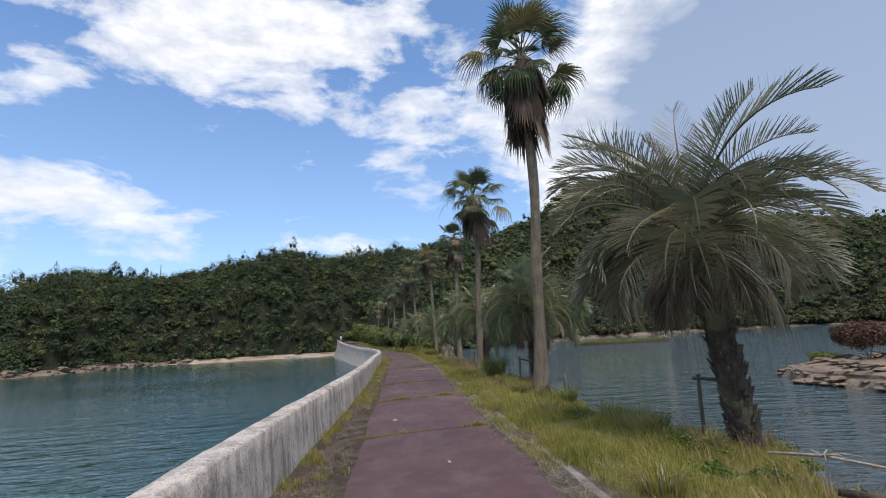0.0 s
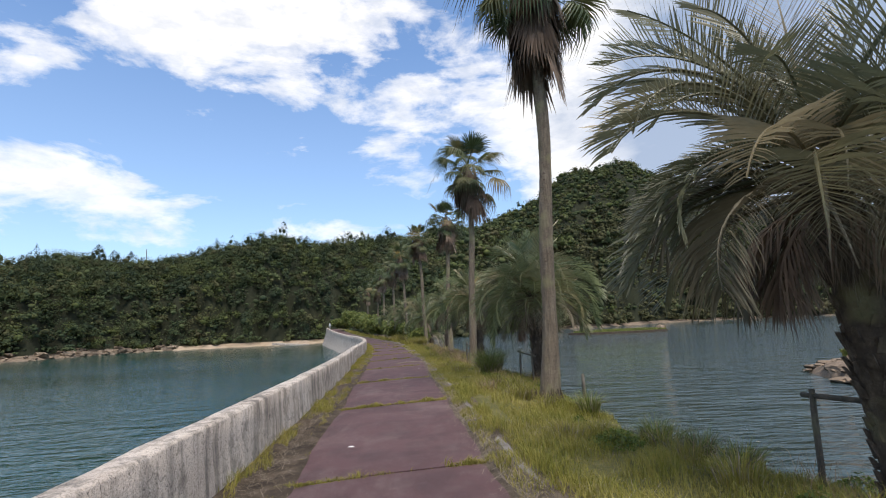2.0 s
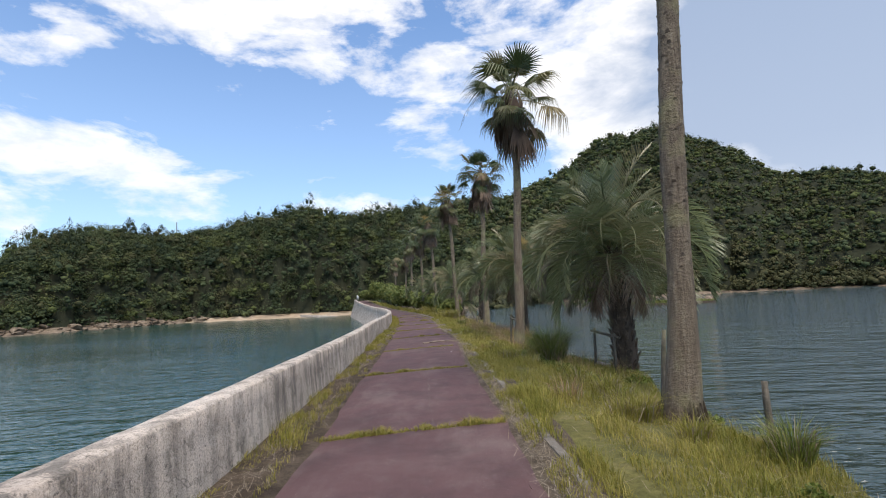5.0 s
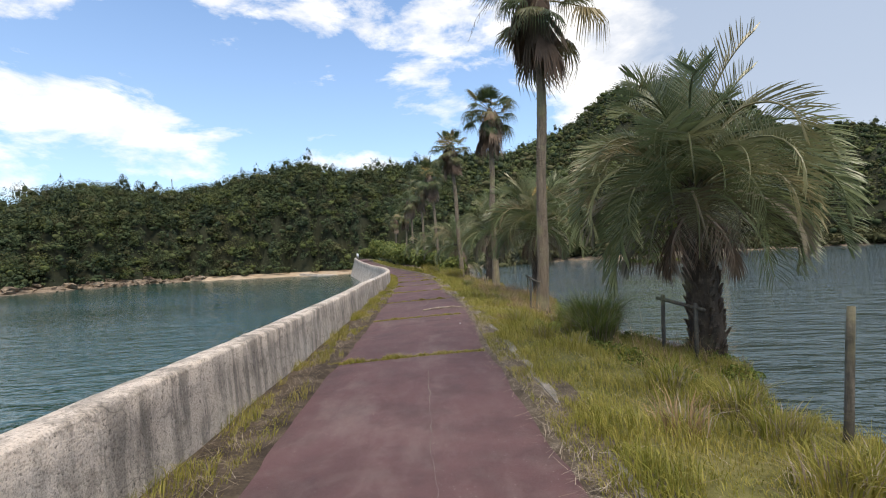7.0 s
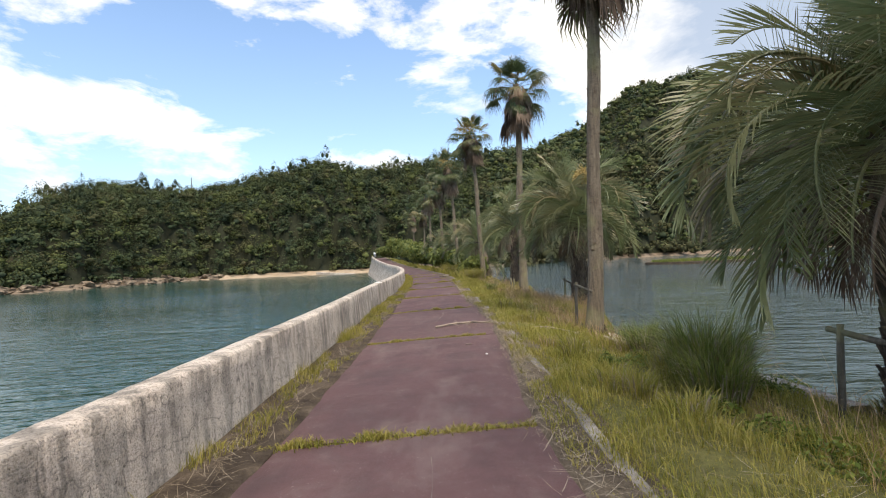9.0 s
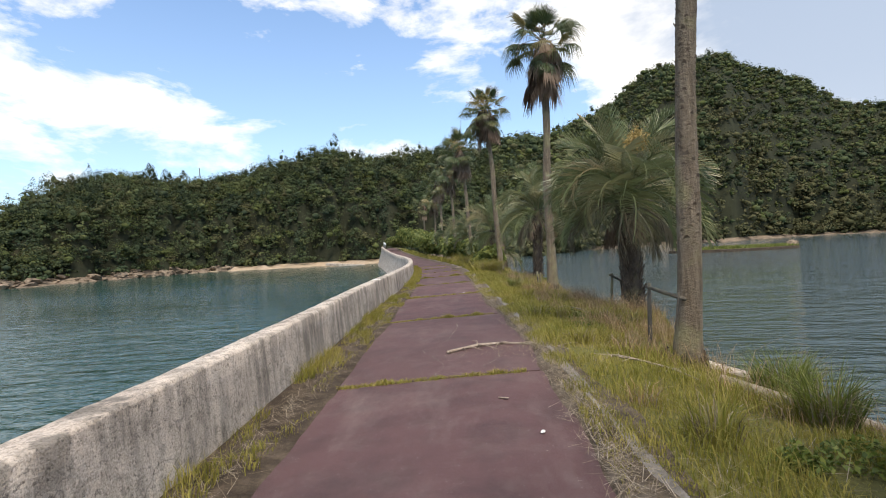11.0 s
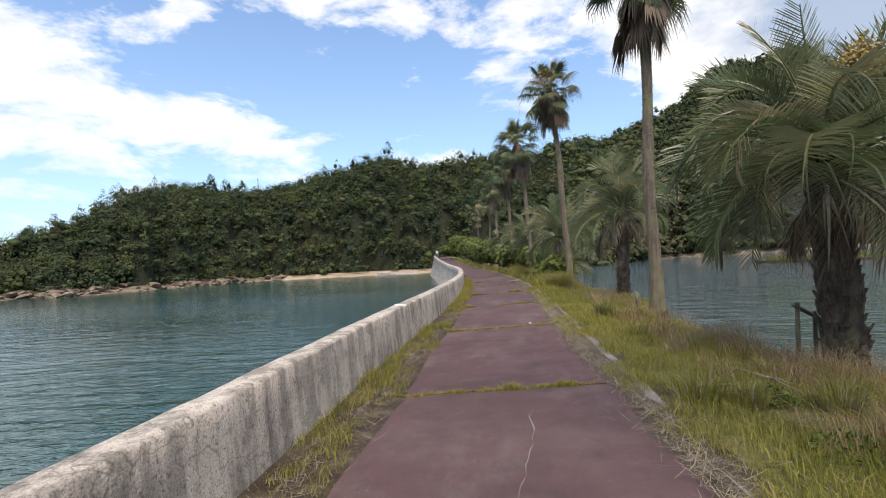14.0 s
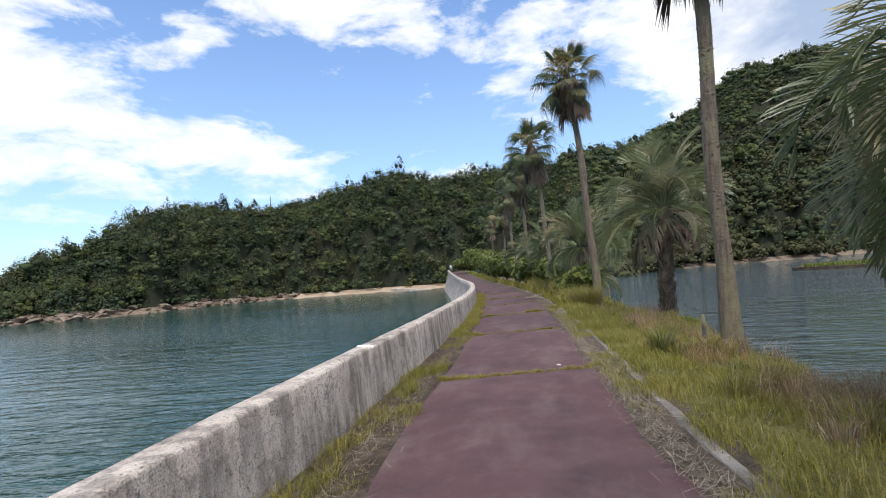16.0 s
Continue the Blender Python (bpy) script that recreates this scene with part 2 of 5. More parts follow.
M_HILL = earth_material("forest_floor", [(0.3, (0.018, 0.02, 0.012)), (0.6, (0.028, 0.031, 0.017)), (0.85, (0.06, 0.05, 0.03))], 0.12)
M_SAND = earth_material("pale_beach_sand", [(0.3, (0.32, 0.23, 0.15)), (0.6, (0.46, 0.36, 0.26)), (0.8, (0.55, 0.46, 0.35))], 0.5)
M_ROCK = earth_material("shore_rock", [(0.3, (0.06, 0.046, 0.036)), (0.52, (0.21, 0.16, 0.115)), (0.75, (0.42, 0.33, 0.24))], 0.9)
M_STONE = earth_material("flat_stone", [(0.3, (0.13, 0.10, 0.075)), (0.55, (0.28, 0.21, 0.15)), (0.8, (0.40, 0.32, 0.24))], 2.5)
M_TRUNK_W = bark_material("grey_palm_bark", [(0.3, (0.095, 0.072, 0.052)), (0.55, (0.19, 0.15, 0.11)), (0.8, (0.30, 0.25, 0.18))], (16, 16, 1.6), 1.0)
M_TRUNK_B = bark_material("dark_palm_bark", [(0.3, (0.03, 0.022, 0.017)), (0.55, (0.08, 0.06, 0.045)), (0.8, (0.17, 0.135, 0.10))])
M_BOOT = bark_material("leaf_base_husk", [(0.3, (0.035, 0.026, 0.02)), (0.55, (0.095, 0.072, 0.055)), (0.8, (0.24, 0.195, 0.155))], (9, 9, 5))
M_SCALE = bark_material("flaky_palm_bark", [(0.3, (0.10, 0.07, 0.052)), (0.55, (0.18, 0.135, 0.10)), (0.8, (0.29, 0.235, 0.18))], (9, 9, 9), 0.7)
M_POST = bark_material("weathered_timber", [(0.3, (0.05, 0.045, 0.036)), (0.55, (0.115, 0.10, 0.08)), (0.8, (0.20, 0.175, 0.14))], (20, 20, 2), 0.4)
M_DRY = bark_material("bleached_dead_wood", [(0.3, (0.20, 0.155, 0.115)), (0.55, (0.36, 0.29, 0.23)), (0.8, (0.50, 0.43, 0.36))], (20, 20, 20), 0.4)
M_FAN = leaf_material("fan_leaf", [(0.0, (0.055, 0.08, 0.03)), (0.6, (0.10, 0.125, 0.045)), (0.88, (0.16, 0.155, 0.06)), (1.0, (0.24, 0.185, 0.08))], 0.42, 0.24, True, 0.0, 0.45)
M_FEATHER = leaf_material("feather_leaf", [(0.0, (0.12, 0.15, 0.066)), (0.5, (0.19, 0.22, 0.095)), (0.8, (0.26, 0.255, 0.125)), (1.0, (0.36, 0.29, 0.16))], 0.36, 0.3, True, 0.0, 0.5)
M_FEATHER_GREY = leaf_material("olive_grey_feather_leaf", [(0.0, (0.14, 0.145, 0.082)), (0.5, (0.205, 0.2, 0.112)), (0.8, (0.275, 0.245, 0.145)), (1.0, (0.36, 0.30, 0.19))], 0.36, 0.32, True, 0.0, 0.5)
M_FEATHER_OLD = leaf_material("greyed_feather_leaf", [(0.0, (0.11, 0.095, 0.06)), (0.5, (0.18, 0.155, 0.10)), (1.0, (0.29, 0.25, 0.18))], 0.6, 0.2, True)
M_DEAD = leaf_material("dead_palm_leaf", [(0.0, (0.10, 0.066, 0.046)), (0.5, (0.19, 0.13, 0.092)), (1.0, (0.32, 0.24, 0.18))], 0.8, 0.15, True)
M_GRASS = leaf_material("yellow_green_grass", [(0.0, (0.12, 0.14, 0.022)), (0.3, (0.24, 0.235, 0.04)), (0.6, (0.36, 0.305, 0.075)), (0.85, (0.40, 0.335, 0.10)), (1.0, (0.48, 0.37, 0.19))], 0.6, 0.35, False, 1.0, 0.3, 0.5)
M_SEED = leaf_material("reddish_seed_grass", [(0.0, (0.28, 0.18, 0.095)), (0.5, (0.40, 0.26, 0.145)), (1.0, (0.52, 0.37, 0.22))], 0.7, 0.35)
M_SEDGE = leaf_material("tall_sedge", [(0.0, (0.10, 0.135, 0.028)), (0.6, (0.20, 0.235, 0.045)), (1.0, (0.33, 0.32, 0.10))], 0.5, 0.38)
M_STRAW = leaf_material("dry_straw", [(0.0, (0.18, 0.135, 0.09)), (0.6, (0.33, 0.265, 0.19)), (1.0, (0.48, 0.41, 0.32))], 0.8, 0.15)
M_WOODS = leaf_material("woodland_leaf", [(0.0, (0.036, 0.053, 0.033)), (0.3, (0.058, 0.079, 0.041)), (0.55, (0.086, 0.106, 0.049)), (0.8, (0.124, 0.138, 0.058)), (1.0, (0.158, 0.142, 0.078))], 0.8, 0.14, False, 0.16, 0.05, 0.12)
M_WOODS_DARK = leaf_material("dark_pine_needles", [(0.0, (0.031, 0.046, 0.031)), (0.5, (0.053, 0.070, 0.040)), (1.0, (0.084, 0.101, 0.048))], 0.8, 0.1, False, 0.2, 0.05, 0.12)
M_WOODS_LIGHT = leaf_material("light_woodland_leaf", [(0.0, (0.064, 0.082, 0.034)), (0.5, (0.096, 0.115, 0.042)), (1.0, (0.136, 0.147, 0.052))], 0.8, 0.16, False, 0.16, 0.05, 0.12)
M_WOODS_OLIVE = leaf_material("olive_woodland_leaf", [(0.0, (0.055, 0.061, 0.033)), (0.5, (0.088, 0.09, 0.044)), (1.0, (0.135, 0.117, 0.066))], 0.8, 0.14, False, 0.16, 0.05, 0.12)
M_SHRUB = leaf_material("shrub_leaf", [(0.0, (0.08, 0.11, 0.03)), (0.6, (0.17, 0.205, 0.055)), (1.0, (0.29, 0.30, 0.09))], 0.5, 0.35)
M_WEED = leaf_material("weed_leaf", [(0.0, (0.07, 0.10, 0.02)), (0.6, (0.15, 0.2, 0.035)), (1.0, (0.24, 0.27, 0.06))], 0.5, 0.35)
M_REDBUSH = leaf_material("red_brown_twigs", [(0.0, (0.06, 0.03, 0.02)), (0.6, (0.12, 0.06, 0.04)), (1.0, (0.19, 0.11, 0.065))], 0.7, 0.2)
M_FLOWER = leaf_material("yellow_blossom", [(0.0, (0.34, 0.22, 0.07)), (0.6, (0.5, 0.36, 0.13)), (1.0, (0.62, 0.48, 0.22))], 0.6, 0.2)
M_SEA = water_material("sea_water", (0.006, 0.042, 0.034), (0.010, 0.054, 0.045), 3.0, 8, 0.32, 0.1, 0.05, 0.36)
M_POND = water_material("pond_water", (0.034, 0.056, 0.058), (0.046, 0.07, 0.067), 3.2, -8, 1.0, 0.04, 0.10, 0.24)
M_METAL, _nt, _b = material("galvanised_rail", 0.45, 0.5)
_b.inputs["Base Color"].default_value, _b.inputs["Metallic"].default_value = (0.62, 0.64, 0.66, 1), 0.7
M_WHITE, _nt, _b = material("white_chip", 0.7, 0.3)
_b.inputs["Base Color"].default_value = (0.72, 0.7, 0.66, 1)


# ---- mesh helpers ----
rng = np.random.default_rng(7)


def mesh_of(name, verts, faces, mat, smooth=False):
    me = bpy.data.meshes.new(name)
    me.from_pydata([tuple(map(float, v)) for v in verts], [], faces)
    me.materials.append(mat)
    if smooth:
        me.polygons.foreach_set("use_smooth", [True] * len(me.polygons))
    me.update()
    return me


def fast_mesh(name, verts, sizes, loops, mat):
    """verts (n,3), polygon sizes (m,), loop vertex indices: a mesh set in bulk."""
    me = bpy.data.meshes.new(name)
    me.vertices.add(len(verts))
    me.vertices.foreach_set("co", np.asarray(verts, np.float32).ravel())
    me.loops.add(len(loops))
    me.loops.foreach_set("vertex_index", np.asarray(loops, np.int32))
    me.polygons.add(len(sizes))
    starts = np.concatenate(([0], np.cumsum(sizes)[:-1])).astype(np.int32)
    me.polygons.foreach_set("loop_start", starts)
    me.update(calc_edges=True)
    me.materials.append(mat)
    return me


def part(name, data, mat, parent, label=""):
    """data: a bmesh or a mesh; one object under parent."""
    if isinstance(data, bmesh.types.BMesh):
        me = bpy.data.meshes.new(name)
        data.to_mesh(me)
        data.free()
        me.materials.append(mat)
        data = me
    ob = new(name, data)
    ob.parent = parent
    return tagged(ob, label)


def tube(points, radii, sides=8, jitter=0.0, cap=True):
    """Verts and faces of a tube round a polyline."""
    verts, faces = [], []
    pts = [Vector(p) for p in points]
    n = len(pts)
    ref = Vector((0.31, 0.2, 0.93)).normalized()
    for i, p in enumerate(pts):
        d = (pts[min(i + 1, n - 1)] - pts[max(i - 1, 0)]).normalized()
        a = d.cross(ref)
        if a.length < 1e-3:
            a = d.cross(Vector((1, 0, 0)))
        a.normalize()
        b = d.cross(a)
        for k in range(sides):
            w = 2 * math.pi * k / sides
            r = radii[i] * (1 + jitter * (rng.random() - 0.5))
            verts.append(p + (a * math.cos(w) + b * math.sin(w)) * r)
    for i in range(n - 1):
        for k in range(sides):
            k2 = (k + 1) % sides
            faces.append((i * sides + k, i * sides + k2, (i + 1) * sides + k2, (i + 1) * sides + k))
    if cap:
        faces.append(tuple(range(sides))[::-1])
        faces.append(tuple((n - 1) * sides + k for k in range(sides)))
    return verts, faces


def joined(*pieces):
    verts, faces = [], []
    for v, f in pieces:
        o = len(verts)
        verts += list(v)
        faces += [tuple(i + o for i in q) for q in f]
    return verts, faces


def blades_mesh(name, base, height, lean_dir, lean, width, mat):
    """Grass: each blade a tapered, bent strip. base (n,3); height, lean_dir (radians), lean (0..1), width (n,)."""
    n = len(base)
    face = rng.random(n) * 2 * math.pi
    side = np.stack([np.cos(face), np.sin(face), np.zeros(n)], 1) * width[:, None] * 0.5
    out = np.stack([np.cos(lean_dir), np.sin(lean_dir), np.zeros(n)], 1)
    up = np.array([0, 0, 1.0])
    mid = base + up * (height * 0.55)[:, None] + out * (height * lean * 0.25)[:, None]
    tip = base + up * (height * (1 - 0.35 * lean))[:, None] + out * (height * lean * 0.9)[:, None]
    v = np.stack([base - side, base + side, mid - side * 0.8, mid + side * 0.8, tip], 1).reshape(-1, 3)
    o = (np.arange(n) * 5)[:, None]
    loops = (o + np.array([0, 1, 3, 2, 2, 3, 4])).ravel()
    return fast_mesh(name, v, np.tile([4, 3], n), loops, mat)


def cards_mesh(name, centre, normal, size, mat, narrow=0.55):
    """Leaves or leaf sprays: a bent quad each. centre, normal (n,3); size (n,)."""
    n = len(centre)
    t = rng.normal(size=(n, 3))
    a = np.cross(normal, t)
    a /= np.linalg.norm(a, axis=1)[:, None] + 1e-9
    b = np.cross(normal, a)
    b /= np.linalg.norm(b, axis=1)[:, None] + 1e-9
    a, b = a * size[:, None], b * (size * narrow)[:, None]
    nn = normal * (size * 0.25)[:, None]
    v = np.stack([centre - a - nn, centre - b, centre + a - nn, centre + b], 1).reshape(-1, 3)
    o = (np.arange(n) * 4)[:, None]
    return fast_mesh(name, v, np.full(n, 4), (o + np.arange(4)).ravel(), mat)


# ---- the line of the dam ----
def bend(y):
    """How far the dam has swung to the left at y."""
    return -0.0023 * min(max(0.0, y - 35.0), 40.0) ** 2 - 0.184 * max(0.0, y - 75.0)


def rise(y):
    """The dam climbs a little to its far end."""
    return 0.00034 * max(0.0, y - 60.0) ** 2


def bend_np(y):
    return -0.0023 * np.clip(y - 35.0, 0.0, 40.0) ** 2 - 0.184 * np.maximum(0.0, y - 75.0)


def rise_np(y):
    return 0.00034 * np.maximum(0.0, y - 60.0) ** 2


def road_right(y):
    return float(np.interp(y, (0, 10, 15, 18, 20, 22, 24, 26, 28, 29.5, 31.5, 34, 37, 45), (1.18, 1.12, 1.19, 1.25, 1.2, 1.27, 1.36, 1.41, 1.37, 1.32, 1.18, 1.12, 1.06, 1.05)))


def road_left(y):
    return float(np.interp(y, (0, 26, 30, 35, 42), (-1.08, -1.06, -1.13, -1.2, -1.28)))


def wall_shift(y):
    """The parapet is not quite straight."""
    return float(np.interp(y, (0, 8, 13, 16, 20, 25, 28, 31, 36, 45), (-0.25, -0.25, -0.15, -0.1, -0.07, -0.08, -0.14, -0.21, -0.2, -0.16)))


def kerb_x(y):
    return float(np.interp(y, (0, 10, 15, 19, 25, 29, 34), (1.38, 1.4, 1.46, 1.54, 1.6, 1.56, 1.5)))


def tilt(x):
    """The carriageway falls a little towards the sea."""
    return 0.035 * np.clip(x, -1.9, 1.6)


def tilted(row):
    return [(x, z + float(tilt(x))) for x, z in row]


SEA_Z, POND_Z = -1.75, -1.2
DAM_END = 127.0
PALM_YS = (9.3, 20.4, 31.6, 42.6)


def bank_edge(y):
    return 4.05 + sum(0.95 * math.exp(-((y - q) / 1.7) ** 2) for q in PALM_YS) + 0.18 * math.sin(y * 0.9) + 0.12 * math.sin(y * 2.3)


def verge_z(x, y):
    """Height of the grassy verge at x (before the bend) and y."""
    e = bank_edge(y)
    if x < 1.6:
        return float(tilt(x))
    if x < e:
        u = (x - 1.6) / (e - 1.6)
        return 0.056 * (1 - u) + 0.03 * math.sin(3.1 * x + y) - 0.10 * u - 0.28 * u * u
    return -0.38 - (x - e) * 1.7


def sweep(name, section, ys, mat, smooth=True):
    """A strip along the dam: section(y) gives its (x, z) points."""
    rows = [section(y) for y in ys]
    k = len(rows[0])
    verts = [(x + bend(y), y, z + rise(y) * (z > -1.0)) for y, row in zip(ys, rows) for x, z in row]
    faces = [(i * k + j, i * k + j + 1, (i + 1) * k + j + 1, (i + 1) * k + j) for i in range(len(ys) - 1) for j in range(k - 1)]
    return mesh_of(name, verts, [f[::-1] for f in faces], mat, smooth)


def steps(a, b, near, far, split=60.0):
    out, y = [], a
    while y < b:
        out.append(y)
        y += near if -2 < y < split else far
    return out + [b]


# ---- land: one sheet out to the horizon ----
# azimuth, range of the shore, range of the ridge, height of the ridge
LAND = [(-180, 150, 260, 10), (-120, 900, 1000, 6), (-62, 900, 1000, 8), (-53, 560, 640, 26), (-50.5, 520, 600, 26), (-49.6, 126, 134, 2), (-46.5, 122, 145, 10),
        (-42.8, 112, 150, 13), (-38.6, 116, 160, 22), (-33.5, 126, 170, 27), (-27, 138, 178, 27), (-22.9, 134, 178, 29),
        (-17.6, 130, 178, 34), (-13, 128, 178, 37), (-8.8, 125, 185, 35), (-3.7, 125, 200, 40), (2, 118, 220, 43), (7.6, 112, 240, 46),
        (12.5, 125, 270, 56), (16, 135, 300, 70)]
LAND += [(20, 140, 330, 87), (23.7, 146, 350, 102), (26.5, 152, 362, 107), (28.6, 165, 370, 109), (31.6, 190, 370, 101), (34, 205, 370, 91), (37.3, 215, 380, 72),
         (46, 225, 380, 62), (60, 215, 380, 45), (100, 180, 330, 20), (150, 160, 280, 12), (180, 150, 260, 10)]
HUB = (0.3, 20.0)
_la = np.array(LAND, float)


def land_z(a, r):
    """Height of the land at azimuth a (degrees) and range r from the hub."""
    shore, ridge, top = (np.interp(a, _la[:, 0], _la[:, i]) for i in (1, 2, 3))
    shore = shore + 2.5 * np.sin(a * 1.9) + 1.5 * np.sin(a * 4.3 + 1)
    level = np.where(a < -6, SEA_Z, POND_Z)
    d = r - shore
    u = np.clip(d / np.maximum(ridge - shore, 5), 0, 1)
    hill = (top * 0.95 - 2.0) * np.sin(u * math.pi / 2) ** 0.9
    fall = np.clip((r - ridge) / 400.0, 0, 1)
    hill = hill * (1 - 0.7 * fall)
    gully = np.sin(a * 0.55 + 0.02 * r) * np.sin(a * 0.31 - 0.013 * r + 2) * top * 0.05 * np.sin(u * math.pi)
    beach = level + np.clip(d, -30, 7) * 0.16
    return np.where(d < 7, beach, beach + np.maximum(hill, 0) * np.clip((d - 5) / 9, 0, 1) + gully)


def shore_range(a):
    return np.interp(a, _la[:, 0], _la[:, 1]) + 2.5 * np.sin(a * 1.9) + 1.5 * np.sin(a * 4.3 + 1)


def build_ground():
    azs = np.concatenate([np.arange(-180, -60, 4.0), np.arange(-60, 60, 0.75), np.arange(60, 180, 4.0)])
    offs = np.concatenate([[-95, -50, -20, -8, -3, -1, 0, 1, 2, 3, 4, 5, 6, 7, 8, 10, 12], np.arange(15, 60, 4.0), np.arange(60, 300, 8.0), [330, 380, 450, 600, 900, 1500, 2600]])
    A, O = np.meshgrid(azs, offs, indexing="ij")
    R = np.maximum(shore_range(A) + O, 2.0)
    Z = land_z(A, R) + np.where((O > 8) & (O < 300), 0.4 * np.sin(A * 2.7 + O * 0.1) * np.sin(O * 0.23), 0.0)
    X, Y = HUB[0] + R * np.sin(np.radians(A)), HUB[1] + R * np.cos(np.radians(A))
    v = np.stack([X, Y, Z], -1).reshape(-1, 3)
    na, nr = len(azs), len(offs)
    i, j = np.meshgrid(np.arange(na), np.arange(nr - 1), indexing="ij")
    i2 = (i + 1) % na
    q = np.stack([i * nr + j, i2 * nr + j, i2 * nr + j + 1, i * nr + j + 1], -1).reshape(-1, 4)
    me = fast_mesh("ground", v, np.full(len(q), 4), q.ravel(), M_HILL)
    me.materials.append(M_SAND)
    me.materials.append(M_ROCK)
    # pale sand near the dam, rock further along the shore
    oc, ac = O.reshape(-1)[q[:, 0]], A.reshape(-1)[q[:, 0]]
    me.polygons.foreach_set("material_index", np.where(oc < 5.5, np.where((ac > -27) & (ac < -3), 1, 2), 0).astype(np.int32))
    me.polygons.foreach_set("use_smooth", [True] * len(me.polygons))
    return tagged(new("ground", me), "wooded hills with a pale shore round the bay", "ground", kind="structure")


build_ground()


def build_water():
    ys = steps(-160, 150, 6.0, 6.0)
    sea_v, pond_v = [], []
    for y in ys:
        c = bend(y)
        sea_v += [(-3000, y, SEA_Z), (-200, y, SEA_Z), (c - 1.0, y, SEA_Z)]
        pond_v += [(c + 1.0, y, POND_Z), (c + 60, y, POND_Z), (400, y, POND_Z)]
    n = len(ys)
    f = [(3 * i + j, 3 * i + j + 1, 3 * i + j + 4, 3 * i + j + 3) for i in range(n - 1) for j in (0, 1)]
    o = len(sea_v)
    sea_v += [(-3000, -3000, SEA_Z), (400, -3000, SEA_Z), (400, -160, SEA_Z), (-3000, -160, SEA_Z), (-3000, 150, SEA_Z), (-24, 150, SEA_Z), (-24, 3000, SEA_Z), (-3000, 3000, SEA_Z)]
    tagged(new("water_sea", mesh_of("water_sea", sea_v, f + [(o, o + 1, o + 2, o + 3), (o + 4, o + 5, o + 6, o + 7)], M_SEA)), "dark teal rippled sea water of the bay", "water", kind="structure")
    o = len(pond_v)
    pond_v += [(-20, 150, POND_Z), (400, 150, POND_Z), (400, 420, POND_Z), (-20, 420, POND_Z)]
    tagged(new("water_pond", mesh_of("water_pond", pond_v, f + [(o, o + 1, o + 2, o + 3)], M_POND)), "grey-green wind-rippled pond water", "water", kind="structure")


build_water()


def build_dam():
    ys = steps(-60, DAM_END + 6, 0.5, 2.0)

    def earth(y):
        e = bank_edge(y)
        xs = [-1.47, -1.25, -1.1, 1.2, 1.36, 1.62, 1.9, 2.3, 2.8, 3.3, 3.7, e, e + 0.25, e + 0.9, e + 2.5]
        zs = [z + float(tilt(x)) for x, z in zip(xs, (-0.03, -0.04, -0.07, -0.07, -0.07, -0.02))] + [verge_z(x, y) for x in xs[6:]]
        return list(zip(xs, zs))
    tagged(new("embankment", sweep("embankment", earth, ys, M_BANK)), "earth bank of the dam with soil and grass", "embankment", kind="structure")

    def strip(y):
        w, r = wall_shift(y), road_left(y)
        return tilted([(-1.52 + w, 0.03 + 0.012 * math.sin(y * 2.1)), (-1.3 + w * 0.5, 0.018 + 0.014 * math.sin(y * 3.3)), (r + 0.02 + 0.05 * math.sin(y * 1.3) + 0.03 * math.sin(y * 5.1), 0.008), (r + 0.12 + 0.05 * math.sin(y * 0.9), -0.014)])
    tagged(new("soil_strip", sweep("soil_strip", strip, ys, M_SOIL)), "dark soil and litter strip along the wall foot", "soil", kind="structure")

    def dirt(y):
        r = road_right(y)
        return tilted([(r - 0.07 + 0.04 * math.sin(y * 1.7) + 0.03 * math.sin(y * 4.1), -0.014), (r + 0.03, 0.006), (r + 0.2, 0.006 + 0.008 * math.sin(y * 2.7)), (kerb_x(y) + 0.2 + 0.06 * math.sin(y * 2.2), -0.012)])
    tagged(new("soil_edge", sweep("soil_edge", dirt, ys, M_EDGE)), "dark gritty soil along the road edge", "soil", kind="structure")

    def kerb(y):
        w = kerb_x(y) - 1.47 + 0.01 * math.sin(y * 4.7)
        d = -0.05 * max(0.0, noise.noise(Vector((y * 0.45, 2.0, 7.0))) + 0.12)
        return tilted([(1.41 + w, -0.09), (1.41 + w, d - 0.004), (1.42 + w, d + 0.012 + 0.012 * math.sin(y * 1.9)), (1.51 + w, d + 0.012 + 0.012 * math.sin(y * 1.3)), (1.525 + w, d - 0.01), (1.54 + w, -0.09)])
    tagged(new("edge_strip", sweep("edge_strip", kerb, ys, M_KERB, False)), "broken narrow concrete edge strip beside the road", "kerb", kind="structure")


build_dam()


kerb_ys = [21.2 + 0.25 * i for i in range(22)]
tagged(new("pond_kerb", sweep("pond_kerb", lambda y: [(bank_edge(y) - 0.22, -0.6), (bank_edge(y) - 0.21, -0.27), (bank_edge(y) - 0.18, -0.255), (bank_edge(y) + 0.02, -0.26), (bank_edge(y) + 0.05, -0.28), (bank_edge(y) + 0.06, -1.5)], kerb_ys, M_CONC, False)),
       "low pale concrete kerb along the pond edge", "kerb", kind="structure")


